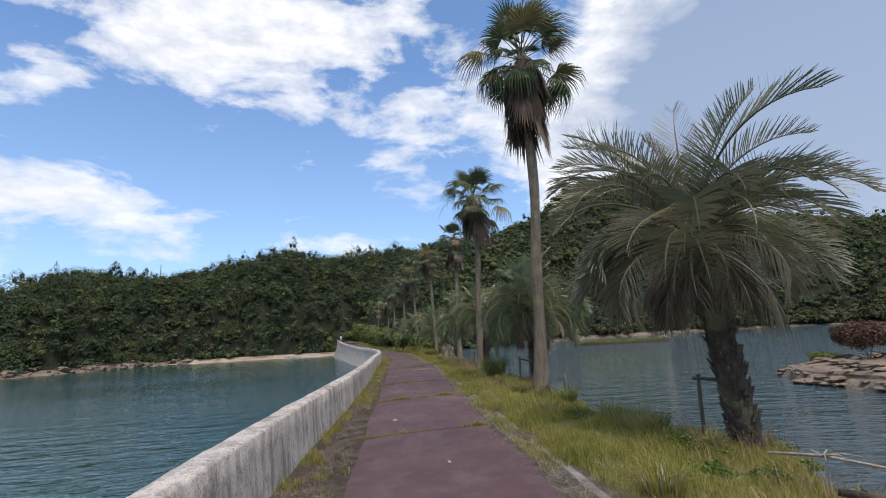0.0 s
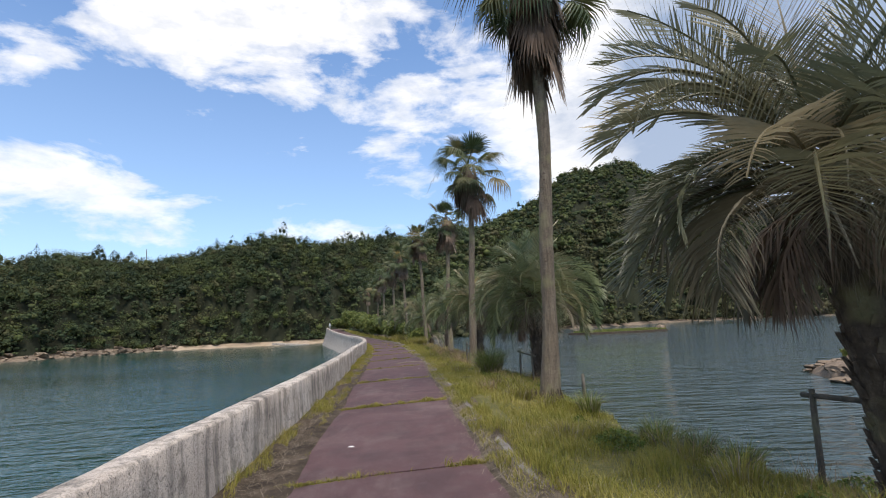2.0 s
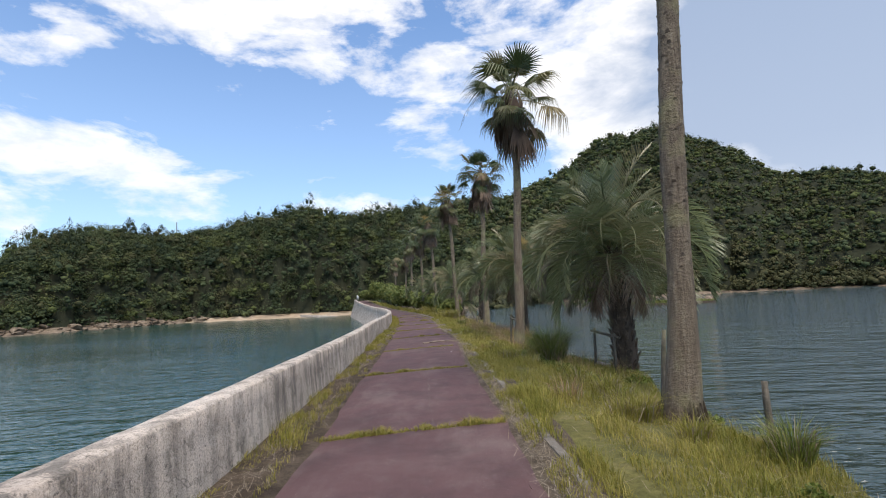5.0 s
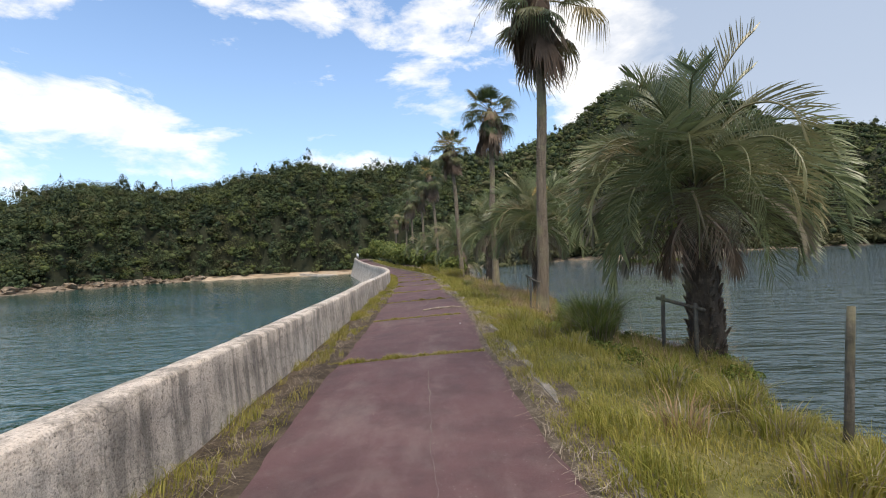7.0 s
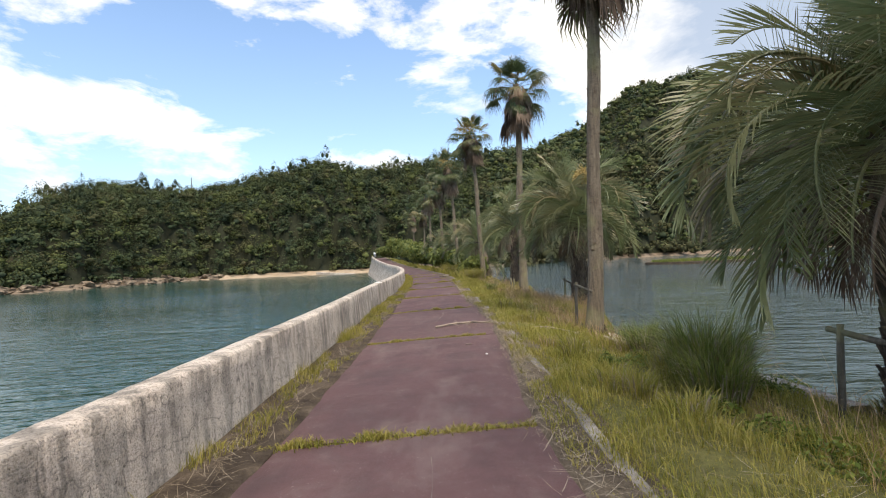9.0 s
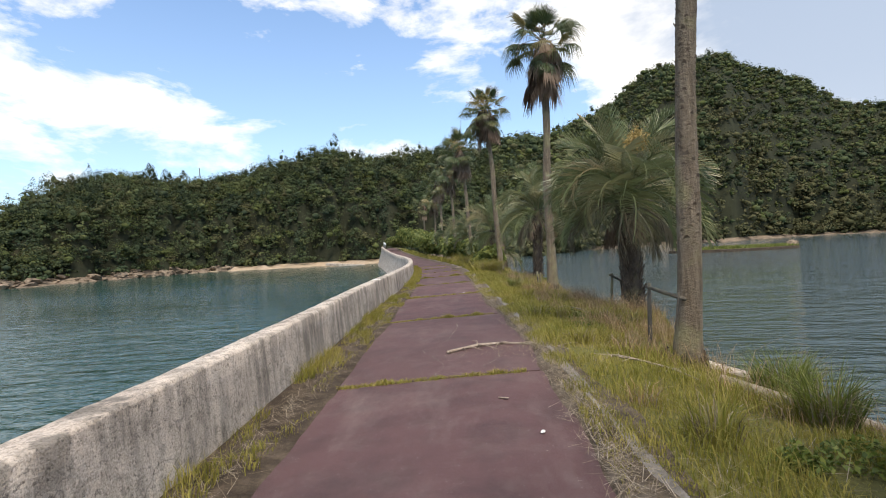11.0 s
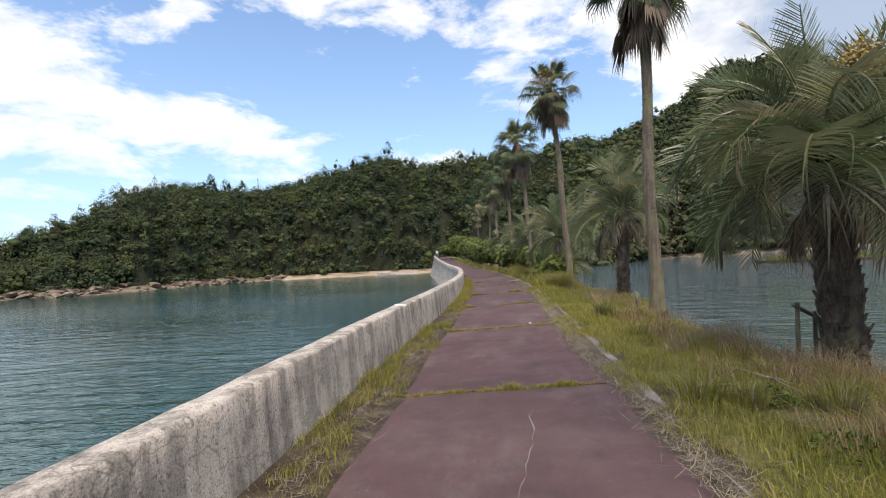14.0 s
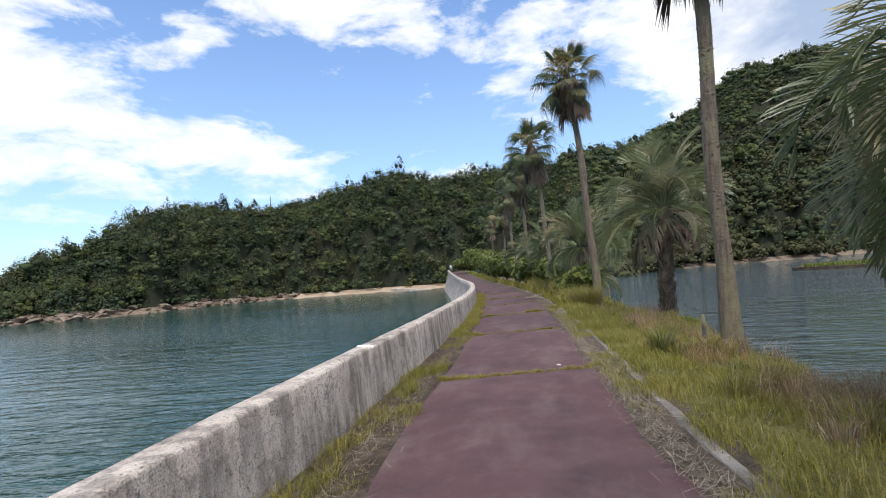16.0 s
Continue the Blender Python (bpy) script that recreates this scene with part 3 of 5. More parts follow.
def build_wall():
    """Parapet with a worn rounded top, and the sloping sea face beneath it."""
    ys = steps(-60, DAM_END, 0.16, 1.5, 46.0)

    def section(y):
        def w(k, a=0.012):
            return a * (noise.noise(Vector((y * 0.9, k * 3.1, 0))) + 0.7 * noise.noise(Vector((y * 4.5, k * 7.7, 2))))
        h = 0.71 + 0.012 * math.sin(y * 0.21) + w(9, 0.008)
        row = [(-1.49 + w(0), -0.06), (-1.50 + w(1), 0.14), (-1.51 + w(2), 0.30), (-1.525 + w(3), 0.50), (-1.53 + w(4, 0.016), h - 0.035),
                (-1.55 + w(5, 0.018), h - 0.006 + w(8, 0.012)), (-1.63, h + w(6, 0.01)), (-1.78, h - 0.005 + w(10, 0.01)), (-1.83 + w(7), h - 0.03), (-1.85, 0.3), (-1.87, -0.1), (-2.9, -2.0), (-3.6, -3.2)]
        return [(x + wall_shift(y), z) for x, z in tilted(row)]
    me = sweep("parapet", section, ys, M_CONC)
    tagged(new("wall_sea", me), "weathered stained concrete parapet wall of the dam", "wall", kind="structure")


build_wall()

# ---- road slabs ----
road = tagged(new("road"), "cracked dark red asphalt path with weedy joints", "road", kind="structure")
JOINTS = [10.42 + 4.875 * k for k in range(-14, 26)]
SKEW = 0.055


def build_slab(y0, y1):
    far = y0 > 50
    nx, ny = (4, 5) if far else (8, 14)
    gap = 0.022
    verts, faces = [], []
    for i in range(ny + 1):
        for j in range(nx + 1):
            u, v = j / nx, i / ny
            y = y0 + gap + (y1 - y0 - 2 * gap) * v
            x = road_left(y) + (road_right(y) - road_left(y)) * u
            y += SKEW * x
            edge = 0.03 * noise.noise(Vector((y * 1.7, 5 if u < 0.5 else 9, 0)))
            if j in (0, nx):
                x += edge * 1.6
            if i in (0, ny):
                y += 0.012 * noise.noise(Vector((x * 4, y0, 3)))
            crown = 0.012 * (1 - (2 * u - 1) ** 2)
            z = crown + 0.006 * noise.noise(Vector((x * 1.1, y * 0.8, 1)))
            if i in (0, ny) or j in (0, nx):
                z -= 0.012
            verts.append((x + bend(y), y, z + rise(y) + float(tilt(x))))
    k = nx + 1
    faces = [(i * k + j, i * k + j + 1, (i + 1) * k + j + 1, (i + 1) * k + j) for i in range(ny) for j in range(nx)]
    rim = list(range(k)) + [i * k + nx for i in range(1, ny + 1)] + [ny * k + j for j in range(nx - 1, -1, -1)] + [i * k for i in range(ny - 1, 0, -1)]
    o = len(verts)
    verts += [(verts[r][0], verts[r][1], verts[r][2] - 0.055) for r in rim]
    m = len(rim)
    faces += [(rim[a], o + a, o + (a + 1) % m, rim[(a + 1) % m]) for a in range(m)]
    return mesh_of("slab", verts, faces, M_ROAD, False)


for a, b in zip(JOINTS[:-1], JOINTS[1:]):
    part("slab", build_slab(a, b), None, road)


# ---- grass ----
def grass_patch(name, n, area, height, width, mat, label, keep=None, wind=2.9, lean=(0.2, 0.9)):
    """n tries of blades over area(rng) -> x, y (before the bend)."""
    x, y = area(n)
    if keep is not None:
        ok = keep(x, y)
        x, y = x[ok], y[ok]
    z = np.array([verge_z(a, b) for a, b in zip(x, y)])
    z = np.where(x < -0.9, 0.01 + tilt(x), z)
    k = len(x)
    clump = np.array([noise.noise(Vector((a * 1.6, b * 1.6, 4.0))) for a, b in zip(x, y)])
    h = (height[0] + (height[1] - height[0]) * rng.random(k)) * np.clip(1 + 1.5 * clump, 0.25, 2.2)
    base = np.stack([x + bend_np(y), y, z - 0.02 + rise_np(y)], 1)
    me = blades_mesh(name, base, h, wind + rng.normal(size=k) * 1.8, lean[0] + (lean[1] - lean[0]) * rng.random(k), width[0] + (width[1] - width[0]) * rng.random(k), mat)
    return tagged(new(name, me), label, "grass", kind="stuff")


def area_box(x0, x1, y0, y1, near=0.0):
    def f(n):
        u = rng.random(n)
        y = y0 + (y1 - y0) * (u ** (1 + near))
        return x0 + (x1 - x0) * rng.random(n), y
    return f


def on_bank(x, y):
    e = np.array([bank_edge(b) for b in y])
    bare = np.array([noise.noise(Vector((a * 0.8, b * 0.55, 11.0))) for a, b in zip(x, y)])
    return (x < e + 0.35) & (bare > -0.42 - 0.25 * (x > 1.9))


grass_patch("verge_grass", 205000, area_box(1.5, 5.3, 1.5, 46), (0.05, 0.2), (0.004, 0.009), M_GRASS, "yellow-green windblown grass on the pond-side verge", on_bank)
grass_patch("verge_grass", 26000, area_box(1.55, 5.0, 46, 120, 0.5), (0.16, 0.42), (0.02, 0.04), M_GRASS, "yellow-green grass on the far verge", on_bank)
grass_patch("kerb_grass", 48000, area_box(1.1, 1.7, 1.5, 46), (0.04, 0.13), (0.004, 0.009), M_GRASS, "grass growing in the road edge crack",
            lambda x, y: np.array([noise.noise(Vector((b * 0.7, 3.0, a))) for a, b in zip(x, y)]) > -0.22 + 9.0 * (x < np.array([road_right(b) + 0.02 for b in y])))
grass_patch("wall_foot_weeds", 62000, area_box(-1.78, -1.15, 1.5, 62), (0.05, 0.17), (0.004, 0.009), M_GRASS, "bright weeds growing along the wall foot",
            lambda x, y: np.array([noise.noise(Vector((b * 0.55, 8.0, 0))) + 0.5 * noise.noise(Vector((a * 5.0, b * 2.0, 3.0))) - 9.0 * (a < -1.5 + wall_shift(b)) - 2.0 * max(0.0, a + 1.4 - wall_shift(b)) + float(np.interp(b, (14, 17, 21, 27, 29, 60), (0.05, 0.22, 0.08, 0.02, 0.38, 0.45))) for a, b in zip(x, y)]) > -0.2, 0.0)


grass_patch("strip_weeds", 26000, area_box(-1.4, -1.0, 1.5, 60), (0.03, 0.1), (0.004, 0.008), M_GRASS, "small weeds on the soil along the road edge",
            lambda x, y: np.array([noise.noise(Vector((a * 3.0, b * 0.9, 17.0))) + 0.6 * noise.noise(Vector((a * 8.0, b * 4.0, 3.0))) - 3.0 * abs(a - road_left(b) + 0.06) for a, b in zip(x, y)]) > -0.02, 0.0)


def joint_grass(y):
    n = 2200
    x = -1.15 + 2.3 * rng.random(n)
    d = np.array([noise.noise(Vector((a * 1.3, y, 6.0))) for a in x])
    x = x[d > -0.3 + 0.25 * (x - 0.3).clip(0, 1) + 0.15 * rng.normal(size=n)]
    yy = y + SKEW * x + rng.normal(size=len(x)) * 0.038
    base = np.stack([x + bend_np(yy), yy, tilt(x) - 0.03], 1)
    h = (0.045 + 0.06 * rng.random(len(x))) * (0.6 + 0.9 * np.array([abs(noise.noise(Vector((a * 3.1, y, 1.0)))) for a in x]) * 2)
    me = blades_mesh("joint_grass", base, h, rng.random(len(x)) * 6.28, 0.3 + 0.7 * rng.random(len(x)), np.full(len(x), 0.009), M_GRASS)
    tagged(new("joint_grass", me), "low grass growing along a road joint", "grass", kind="stuff")


for y in JOINTS:
    if 4 < y < 60:
        joint_grass(y)


def seed_clumps(x, y):
    c = np.array([noise.noise(Vector((a * 0.9, b * 0.7, 21.0))) + 0.5 * noise.noise(Vector((a * 2.6, b * 2.2, 5.0))) for a, b in zip(x, y)])
    return on_bank(x, y) & (c > 0.02)


def seed_grass(x0, x1, y0, y1, n):
    grass_patch("seed_grass", n, area_box(x0, x1, y0, y1), (0.18, 0.5), (0.003, 0.0065), M_SEED, "tall reddish seed grass bent by the wind", seed_clumps, 3.0, (0.5, 1.0))


seed_grass(2.9, 4.8, 27.0, 34.5, 9000)
seed_grass(2.4, 4.0, 28.0, 37.0, 4500)
seed_grass(2.5, 4.2, 34.5, 44.0, 9000)
seed_grass(3.0, 4.6, 19.0, 21.5, 900)
seed_grass(2.6, 4.4, 22.5, 27.0, 1500)
seed_grass(3.2, 4.6, 6.0, 10.5, 900)


def sedge(x, y, r, h, n=420, mat=None, label="tall green sedge tuft on the pond bank"):
    tuft = tagged(new("sedge_tuft"), label, "grass tuft", "sedge tufts on the bank")
    tuft.location = (x + bend(y), y, verge_z(x, y) - 0.03)
    for name, share, m, tall in (("green_tuft", 0.72, mat or M_SEDGE, 1.0), ("dry_tuft", 0.28, M_STRAW, 0.85)):
        k = int(n * share)
        a, q = rng.random(k) * 6.283, np.sqrt(rng.random(k)) * r * 0.42
        base = np.stack([q * np.cos(a), q * np.sin(a), np.zeros(k)], 1)
        me = blades_mesh(name, base, h * tall * (0.5 + 0.55 * rng.random(k)), a + rng.normal(size=k) * 0.5, 0.15 + 0.85 * rng.random(k), 0.006 + 0.007 * rng.random(k), m)
        tagged(part(name, me, None, tuft), kind="stuff")


for x, y, r, h, n in [(3.3, 21.6, 0.75, 1.1, 1500), (3.1, 21.0, 0.55, 0.8, 900), (3.73, 14.2, 0.35, 0.6, 420), (3.89, 12.1, 0.4, 0.6, 420), (3.95, 11.1, 0.35, 0.55, 420), (3.8, 24.8, 0.6, 0.7, 700),
                      (3.9, 10.2, 0.35, 0.5, 420), (2.3, 36.0, 0.35, 0.6, 420), (3.4, 23.6, 0.4, 0.7, 500), ]:
    sedge(x, y, r, h, n)
for x, y, r, h in ((2.6, 46.5, 1.2, 1.1), (2.3, 47.5, 1.2, 1.0), (2.6, 50.5, 1.5, 1.3), (2.9, 53.0, 1.5, 1.4), (2.2, 56.0, 1.4, 1.2), (2.4, 60.0, 1.5, 1.3)):
    sedge(x, y, r, h, 1500, M_GRASS, "tall yellow-green grass mound on the verge")

for i in range(64):
    yy = 5.0 + 38.0 * rng.random()
    xx = 1.95 + (bank_edge(yy) - 2.1) * rng.random()
    if i % 6:
        sedge(xx, yy, 0.3 + 0.2 * rng.random(), 0.3 + 0.22 * rng.random(), 240, M_GRASS, "low yellow-green grass tuft on the verge")
    else:
        sedge(xx, yy, 0.28 + 0.2 * rng.random(), 0.3 + 0.18 * rng.random(), 90, M_SEED, "dry reddish grass tuft on the verge")


def build_weeds():
    spots = [(x, y, 0.3) for x, y in ((3.0, 20.0), (3.1, 19.5), (3.3, 18.8), (2.75, 20.6), (3.35, 17.6), (3.7, 10.0), (3.6, 8.2), (4.1, 6.6), (4.3, 6.2))]
    for i in range(46):
        yy = 3 + 40 * rng.random()
        spots.append((2.4 + (bank_edge(yy) - 2.3) * rng.random(), yy, 0.14 + 0.2 * rng.random()))
    cs, ns, ss = [], [], []
    for x, y, r in spots:
        n = 320
        a, q = rng.random(n) * 6.283, np.sqrt(rng.random(n)) * r
        cs.append(np.stack([x + q * np.cos(a), y + q * np.sin(a), verge_z(x, y) + 0.03 + 0.17 * rng.random(n) * (1.1 - q / r)], 1))
        ns.append(rng.normal(size=(n, 3)) + np.array([0, 0, 1.2]))
        ss.append(0.014 + 0.02 * rng.random(n))
    nn = np.concatenate(ns)
    me = cards_mesh("leafy_weeds", np.concatenate(cs), nn / np.linalg.norm(nn, axis=1)[:, None], np.concatenate(ss), M_WEED)
    tagged(new("leafy_weeds", me), "low leafy green weeds on the verge", "weeds", kind="stuff")


build_weeds()


def crack(points, label, wide=1.0):
    """A crack in the asphalt, filled with pale dust: a thin ragged ribbon."""
    verts, faces = [], []
    pts = []
    for a, b in zip(points[:-1], points[1:]):
        for k in range(8):
            u = k / 8
            pts.append((a[0] + (b[0] - a[0]) * u + 0.03 * wide * rng.normal(), a[1] + (b[1] - a[1]) * u + 0.02 * rng.normal()))
    for i, (x, y) in enumerate(pts):
        w = (0.002 + 0.011 * rng.random() ** 2) * wide
        z = 0.017 + float(tilt(x))
        verts += [(x - w, y, z), (x + w, y + 0.5 * w, z)]
        if i:
            o = 2 * i
            faces.append((o - 2, o - 1, o + 1, o))
    part("crack", mesh_of("crack", verts, faces, M_KERB), None, road, label)


crack([(0.41, 29.1), (0.345, 28.1), (0.14, 26.9), (-0.165, 26.6)], "pale dusty crack", 0.6)
crack([(-0.165, 26.6), (0.05, 26.2), (0.2, 25.6), (0.1, 25.0)], "pale dusty crack", 0.5)
crack([(0.65, 25.3), (0.9, 25.85), (1.0, 26.3)], "pale dusty crack", 0.6)
crack([(0.35, 15.3), (0.3, 16.6), (0.32, 18.0), (0.28, 19.9)], "hairline pale crack", 0.3)
crack([(-0.3, 34.9), (-0.1, 35.8), (0.2, 36.4)], "pale dusty crack", 0.5)


def litter(name, n, area, mat, label, length=(0.05, 0.2)):
    """Dry strips lying about."""
    x, y = area(n)
    a = rng.random(n) * 6.283
    l = length[0] + (length[1] - length[0]) * rng.random(n)
    d = np.stack([np.cos(a), np.sin(a), np.zeros(n)], 1) * (l * 0.5)[:, None]
    s = np.stack([-np.sin(a), np.cos(a), np.zeros(n)], 1) * 0.0017
    z = np.array([max(verge_z(p, q), -0.3) for p, q in zip(x, y)]) + 0.022
    c = np.stack([x, y, z], 1)
    up = np.zeros((n, 3))
    up[:, 2] = 0.01 + 0.05 * rng.random(n)
    v = np.stack([c - d - s, c - d + s, c + up * 0.4 + s, c + up * 0.4 - s, c + d + up + s * 0.3, c + d + up - s * 0.3], 1).reshape(-1, 3)
    o = (np.arange(n) * 6)[:, None]
    me = fast_mesh(name, v, np.tile([4, 4], n), (o + np.array([0, 1, 2, 3, 3, 2, 4, 5])).ravel(), mat)
    tagged(new(name, me), label, "litter", kind="stuff")


def beside_road(n, y0, y1):
    y = y0 + (y1 - y0) * rng.random(n)
    return np.array([road_right(b) for b in y]) + 0.07 + rng.normal(size=n) * 0.09, y


litter("dry_litter", 7000, lambda n: beside_road(n, 22, 44), M_STRAW, "bleached dry straw along the road edge")
litter("dry_litter", 2600, lambda n: beside_road(n, 6, 22), M_STRAW, "bleached dry straw along the road edge")
litter("dry_litter", 4200, lambda n: (-1.34 + rng.normal(size=n) * 0.13, 4 + 36 * rng.random(n)), M_STRAW, "dry stalks on the soil strip", (0.06, 0.25))
litter("dry_litter", 130, lambda n: (1.0 + rng.normal(size=n) * 0.3, 26.2 + rng.normal(size=n) * 0.25), M_STRAW, "dry frond strips under a fallen branch", (0.05, 0.18))
litter("dry_litter", 2600, lambda n: (1.7 + 2.3 * rng.random(n), 5 + 38 * rng.random(n)), M_STRAW, "dry straw lying in the verge grass", (0.1, 0.35))


# ---- palms ----
def feather_frond(L, start, droop, n=42, leaf=0.44, tip_hang=0.2, vee=0.45, dead=False):
    """A feather leaf growing along +x from the origin. start: its first slope in degrees; droop: how far it bends over."""
    k = 13
    pts, ang = [Vector((0, 0, 0))], radians(start)
    for i in range(k):
        u = (i + 1) / k
        pts.append(pts[-1] + Vector((math.cos(ang), 0, math.sin(ang))) * (L / k))
        ang -= radians(droop) / k * (0.35 + 1.3 * u)
    v, f = tube(pts, [0.022 * (1 - 0.85 * i / k) + 0.003 for i in range(k + 1)], 4, cap=False)
    pieces = [(v, f)]
    verts, faces = [], []
    for s in (-1, 1):
        for i in range(n):
            u = 0.16 + 0.84 * (i + 0.5 * rng.random()) / n
            q = u * k
            a = min(int(q), k - 1)
            p = pts[a].lerp(pts[a + 1], q - a)
            d = (pts[a + 1] - pts[a]).normalized()
            nrm = Vector((-d.z, 0, d.x))
            ln = leaf * (0.45 + 0.75 * math.sin(math.pi * min(1, 0.12 + u * 0.85)) ** 0.8) * (0.92 + 0.16 * rng.random())
            if u > 0.9:
                ln *= 0.75
            fwd = 0.5 + 0.55 * u * u + 0.12 * (rng.random() - 0.5)
            w = (d * fwd + Vector((0, s, 0)) * (1.0 - 0.3 * u) + nrm * (vee * (0.75 + 0.5 * rng.random()))).normalized()
            if dead:
                w = (w + Vector((0.25 * rng.normal(), 0.25 * rng.normal(), -0.9))).normalized()
            wid = 0.0082
            side = w.cross(Vector((0, s, 0.6))).normalized() * wid
            m1 = p + w * ln * 0.5
            hang = Vector((0, 0, -1)) * ln * tip_hang * (0.6 + 0.8 * rng.random())
            m2 = p + w * ln * 0.82 + hang * 0.45
            t = p + w * ln + hang
            o = len(verts)
            verts += [p - side * 0.6, p + side * 0.6, m1 - side, m1 + side, m2 - side * 0.7, m2 + side * 0.7, t]
            faces += [(o, o + 1, o + 3, o + 2), (o + 2, o + 3, o + 5, o + 4), (o + 4, o + 5, o + 6)]
    pieces.append((verts, faces))
    return joined(*pieces)


def frond_set(kinds, mat):
    return [mesh_of("frond", *feather_frond(*k[:3], **k[3]), mat) for k in kinds]


YOUNG = frond_set([(1.7, 88, 18, {"tip_hang": 0.02, "vee": 0.7}), (1.9, 80, 55, {"tip_hang": 0.03, "vee": 0.65}), (2.0, 72, 90, {"tip_hang": 0.04, "vee": 0.6}), (2.0, 78, 120, {"tip_hang": 0.05, "vee": 0.6})], M_FEATHER)
MIDDLE = frond_set([(2.0, 66, 165, {"tip_hang": 0.08}), (2.0, 56, 152, {"tip_hang": 0.1}), (2.05, 48, 138, {"tip_hang": 0.1}), (1.9, 62, 185, {"tip_hang": 0.1}), (2.05, 38, 130, {"tip_hang": 0.12})], M_FEATHER)
LOW = frond_set([(1.9, 26, 138, {"tip_hang": 0.14, "vee": 0.35}), (1.8, 8, 112, {"tip_hang": 0.16, "vee": 0.3}), (1.9, 38, 160, {"tip_hang": 0.14, "vee": 0.35}), (1.85, -4, 92, {"tip_hang": 0.14, "vee": 0.35}), (1.7, -20, 72, {"tip_hang": 0.18, "vee": 0.3})], M_FEATHER)
OLD = frond_set([(1.6, 2, 95, {"tip_hang": 0.3, "vee": 0.15}), (1.25, -25, 60, {"tip_hang": 0.3, "vee": 0.05, "dead": True}), (1.5, 18, 130, {"tip_hang": 0.35, "vee": 0.1})], M_FEATHER_OLD)
OPEN_YOUNG = frond_set([(2.0, 84, 35, {"tip_hang": 0.02, "vee": 0.65}), (2.1, 72, 60, {"tip_hang": 0.03, "vee": 0.6}), (2.1, 62, 78, {"tip_hang": 0.04, "vee": 0.6})], M_FEATHER_GREY)
OPEN_MIDDLE = frond_set([(2.1, 52, 95, {"tip_hang": 0.06}), (2.1, 40, 92, {"tip_hang": 0.08}), (2.1, 30, 85, {"tip_hang": 0.1}), (2.0, 58, 125, {"tip_hang": 0.08})], M_FEATHER_GREY)
OPEN_LOW = frond_set([(1.9, 16, 88, {"tip_hang": 0.12, "vee": 0.35}), (1.8, 2, 85, {"tip_hang": 0.14, "vee": 0.3}), (1.7, 25, 130, {"tip_hang": 0.14, "vee": 0.3})], M_FEATHER_GREY)
BROWN = frond_set([(0.95, -30, 60, {"tip_hang": 0.3, "vee": 0.05, "dead": True, "n": 26, "leaf": 0.36}), (0.8, -50, 40, {"tip_hang": 0.3, "vee": 0.05, "dead": True, "n": 26, "leaf": 0.34})], M_DEAD)


def curved_trunk(h, r0, r1, lean, sides=14, rings=16, rough=0.06, flare=0.25):
    pts, rad = [], []
    for i in range(rings + 1):
        u = i / rings
        pts.append((lean[0] * u ** 1.4, lean[1] * u ** 1.4, h * u - 0.25 * (1 - u)))
        rad.append((r0 + (r1 - r0) * u) * (1 + flare * math.exp(-u * h / 0.35)) * (1 + rough * (rng.random() - 0.5)))
    return pts, rad


def leaf_bases(pts, rad, n, length, z0, wide=0.055, deep=0.05):
    """Stubs of old leaf stalks, set in a spiral up the trunk."""
    pieces = []
    for i in range(n):
        u = (i + 0.5) / n
        if u < z0:
            continue
        q = u * (len(pts) - 1)
        a = min(int(q), len(pts) - 2)
        c = Vector(pts[a]).lerp(Vector(pts[a + 1]), q - a)
        r = rad[a]
        w = i * 2.39996 + 0.8 * (rng.random() - 0.5)
        o = Vector((math.cos(w), math.sin(w), 0))
        s = Vector((-math.sin(w), math.cos(w), 0))
        L = length * (0.6 + 0.7 * rng.random())
        wd = wide * (0.8 + 0.5 * rng.random())
        b = c + o * r * 0.88
        tip = b + Vector((0, 0, L * 0.85)) + o * (L * (0.25 + 0.35 * rng.random()))
        th = o * deep * 0.7
        v = [b - s * wd - th, b + s * wd - th, b + s * wd * 1.1 + o * deep, b - s * wd * 1.1 + o * deep,
             tip - s * wd * 0.55 - th * 0.6, tip + s * wd * 0.55 - th * 0.6, tip + s * wd * 0.5 + th * 0.4, tip - s * wd * 0.5 + th * 0.4]
        pieces.append((v, [(0, 1, 2, 3), (4, 7, 6, 5), (0, 4, 5, 1), (1, 5, 6, 2), (2, 6, 7, 3), (3, 7, 4, 0)]))
    return joined(*pieces)


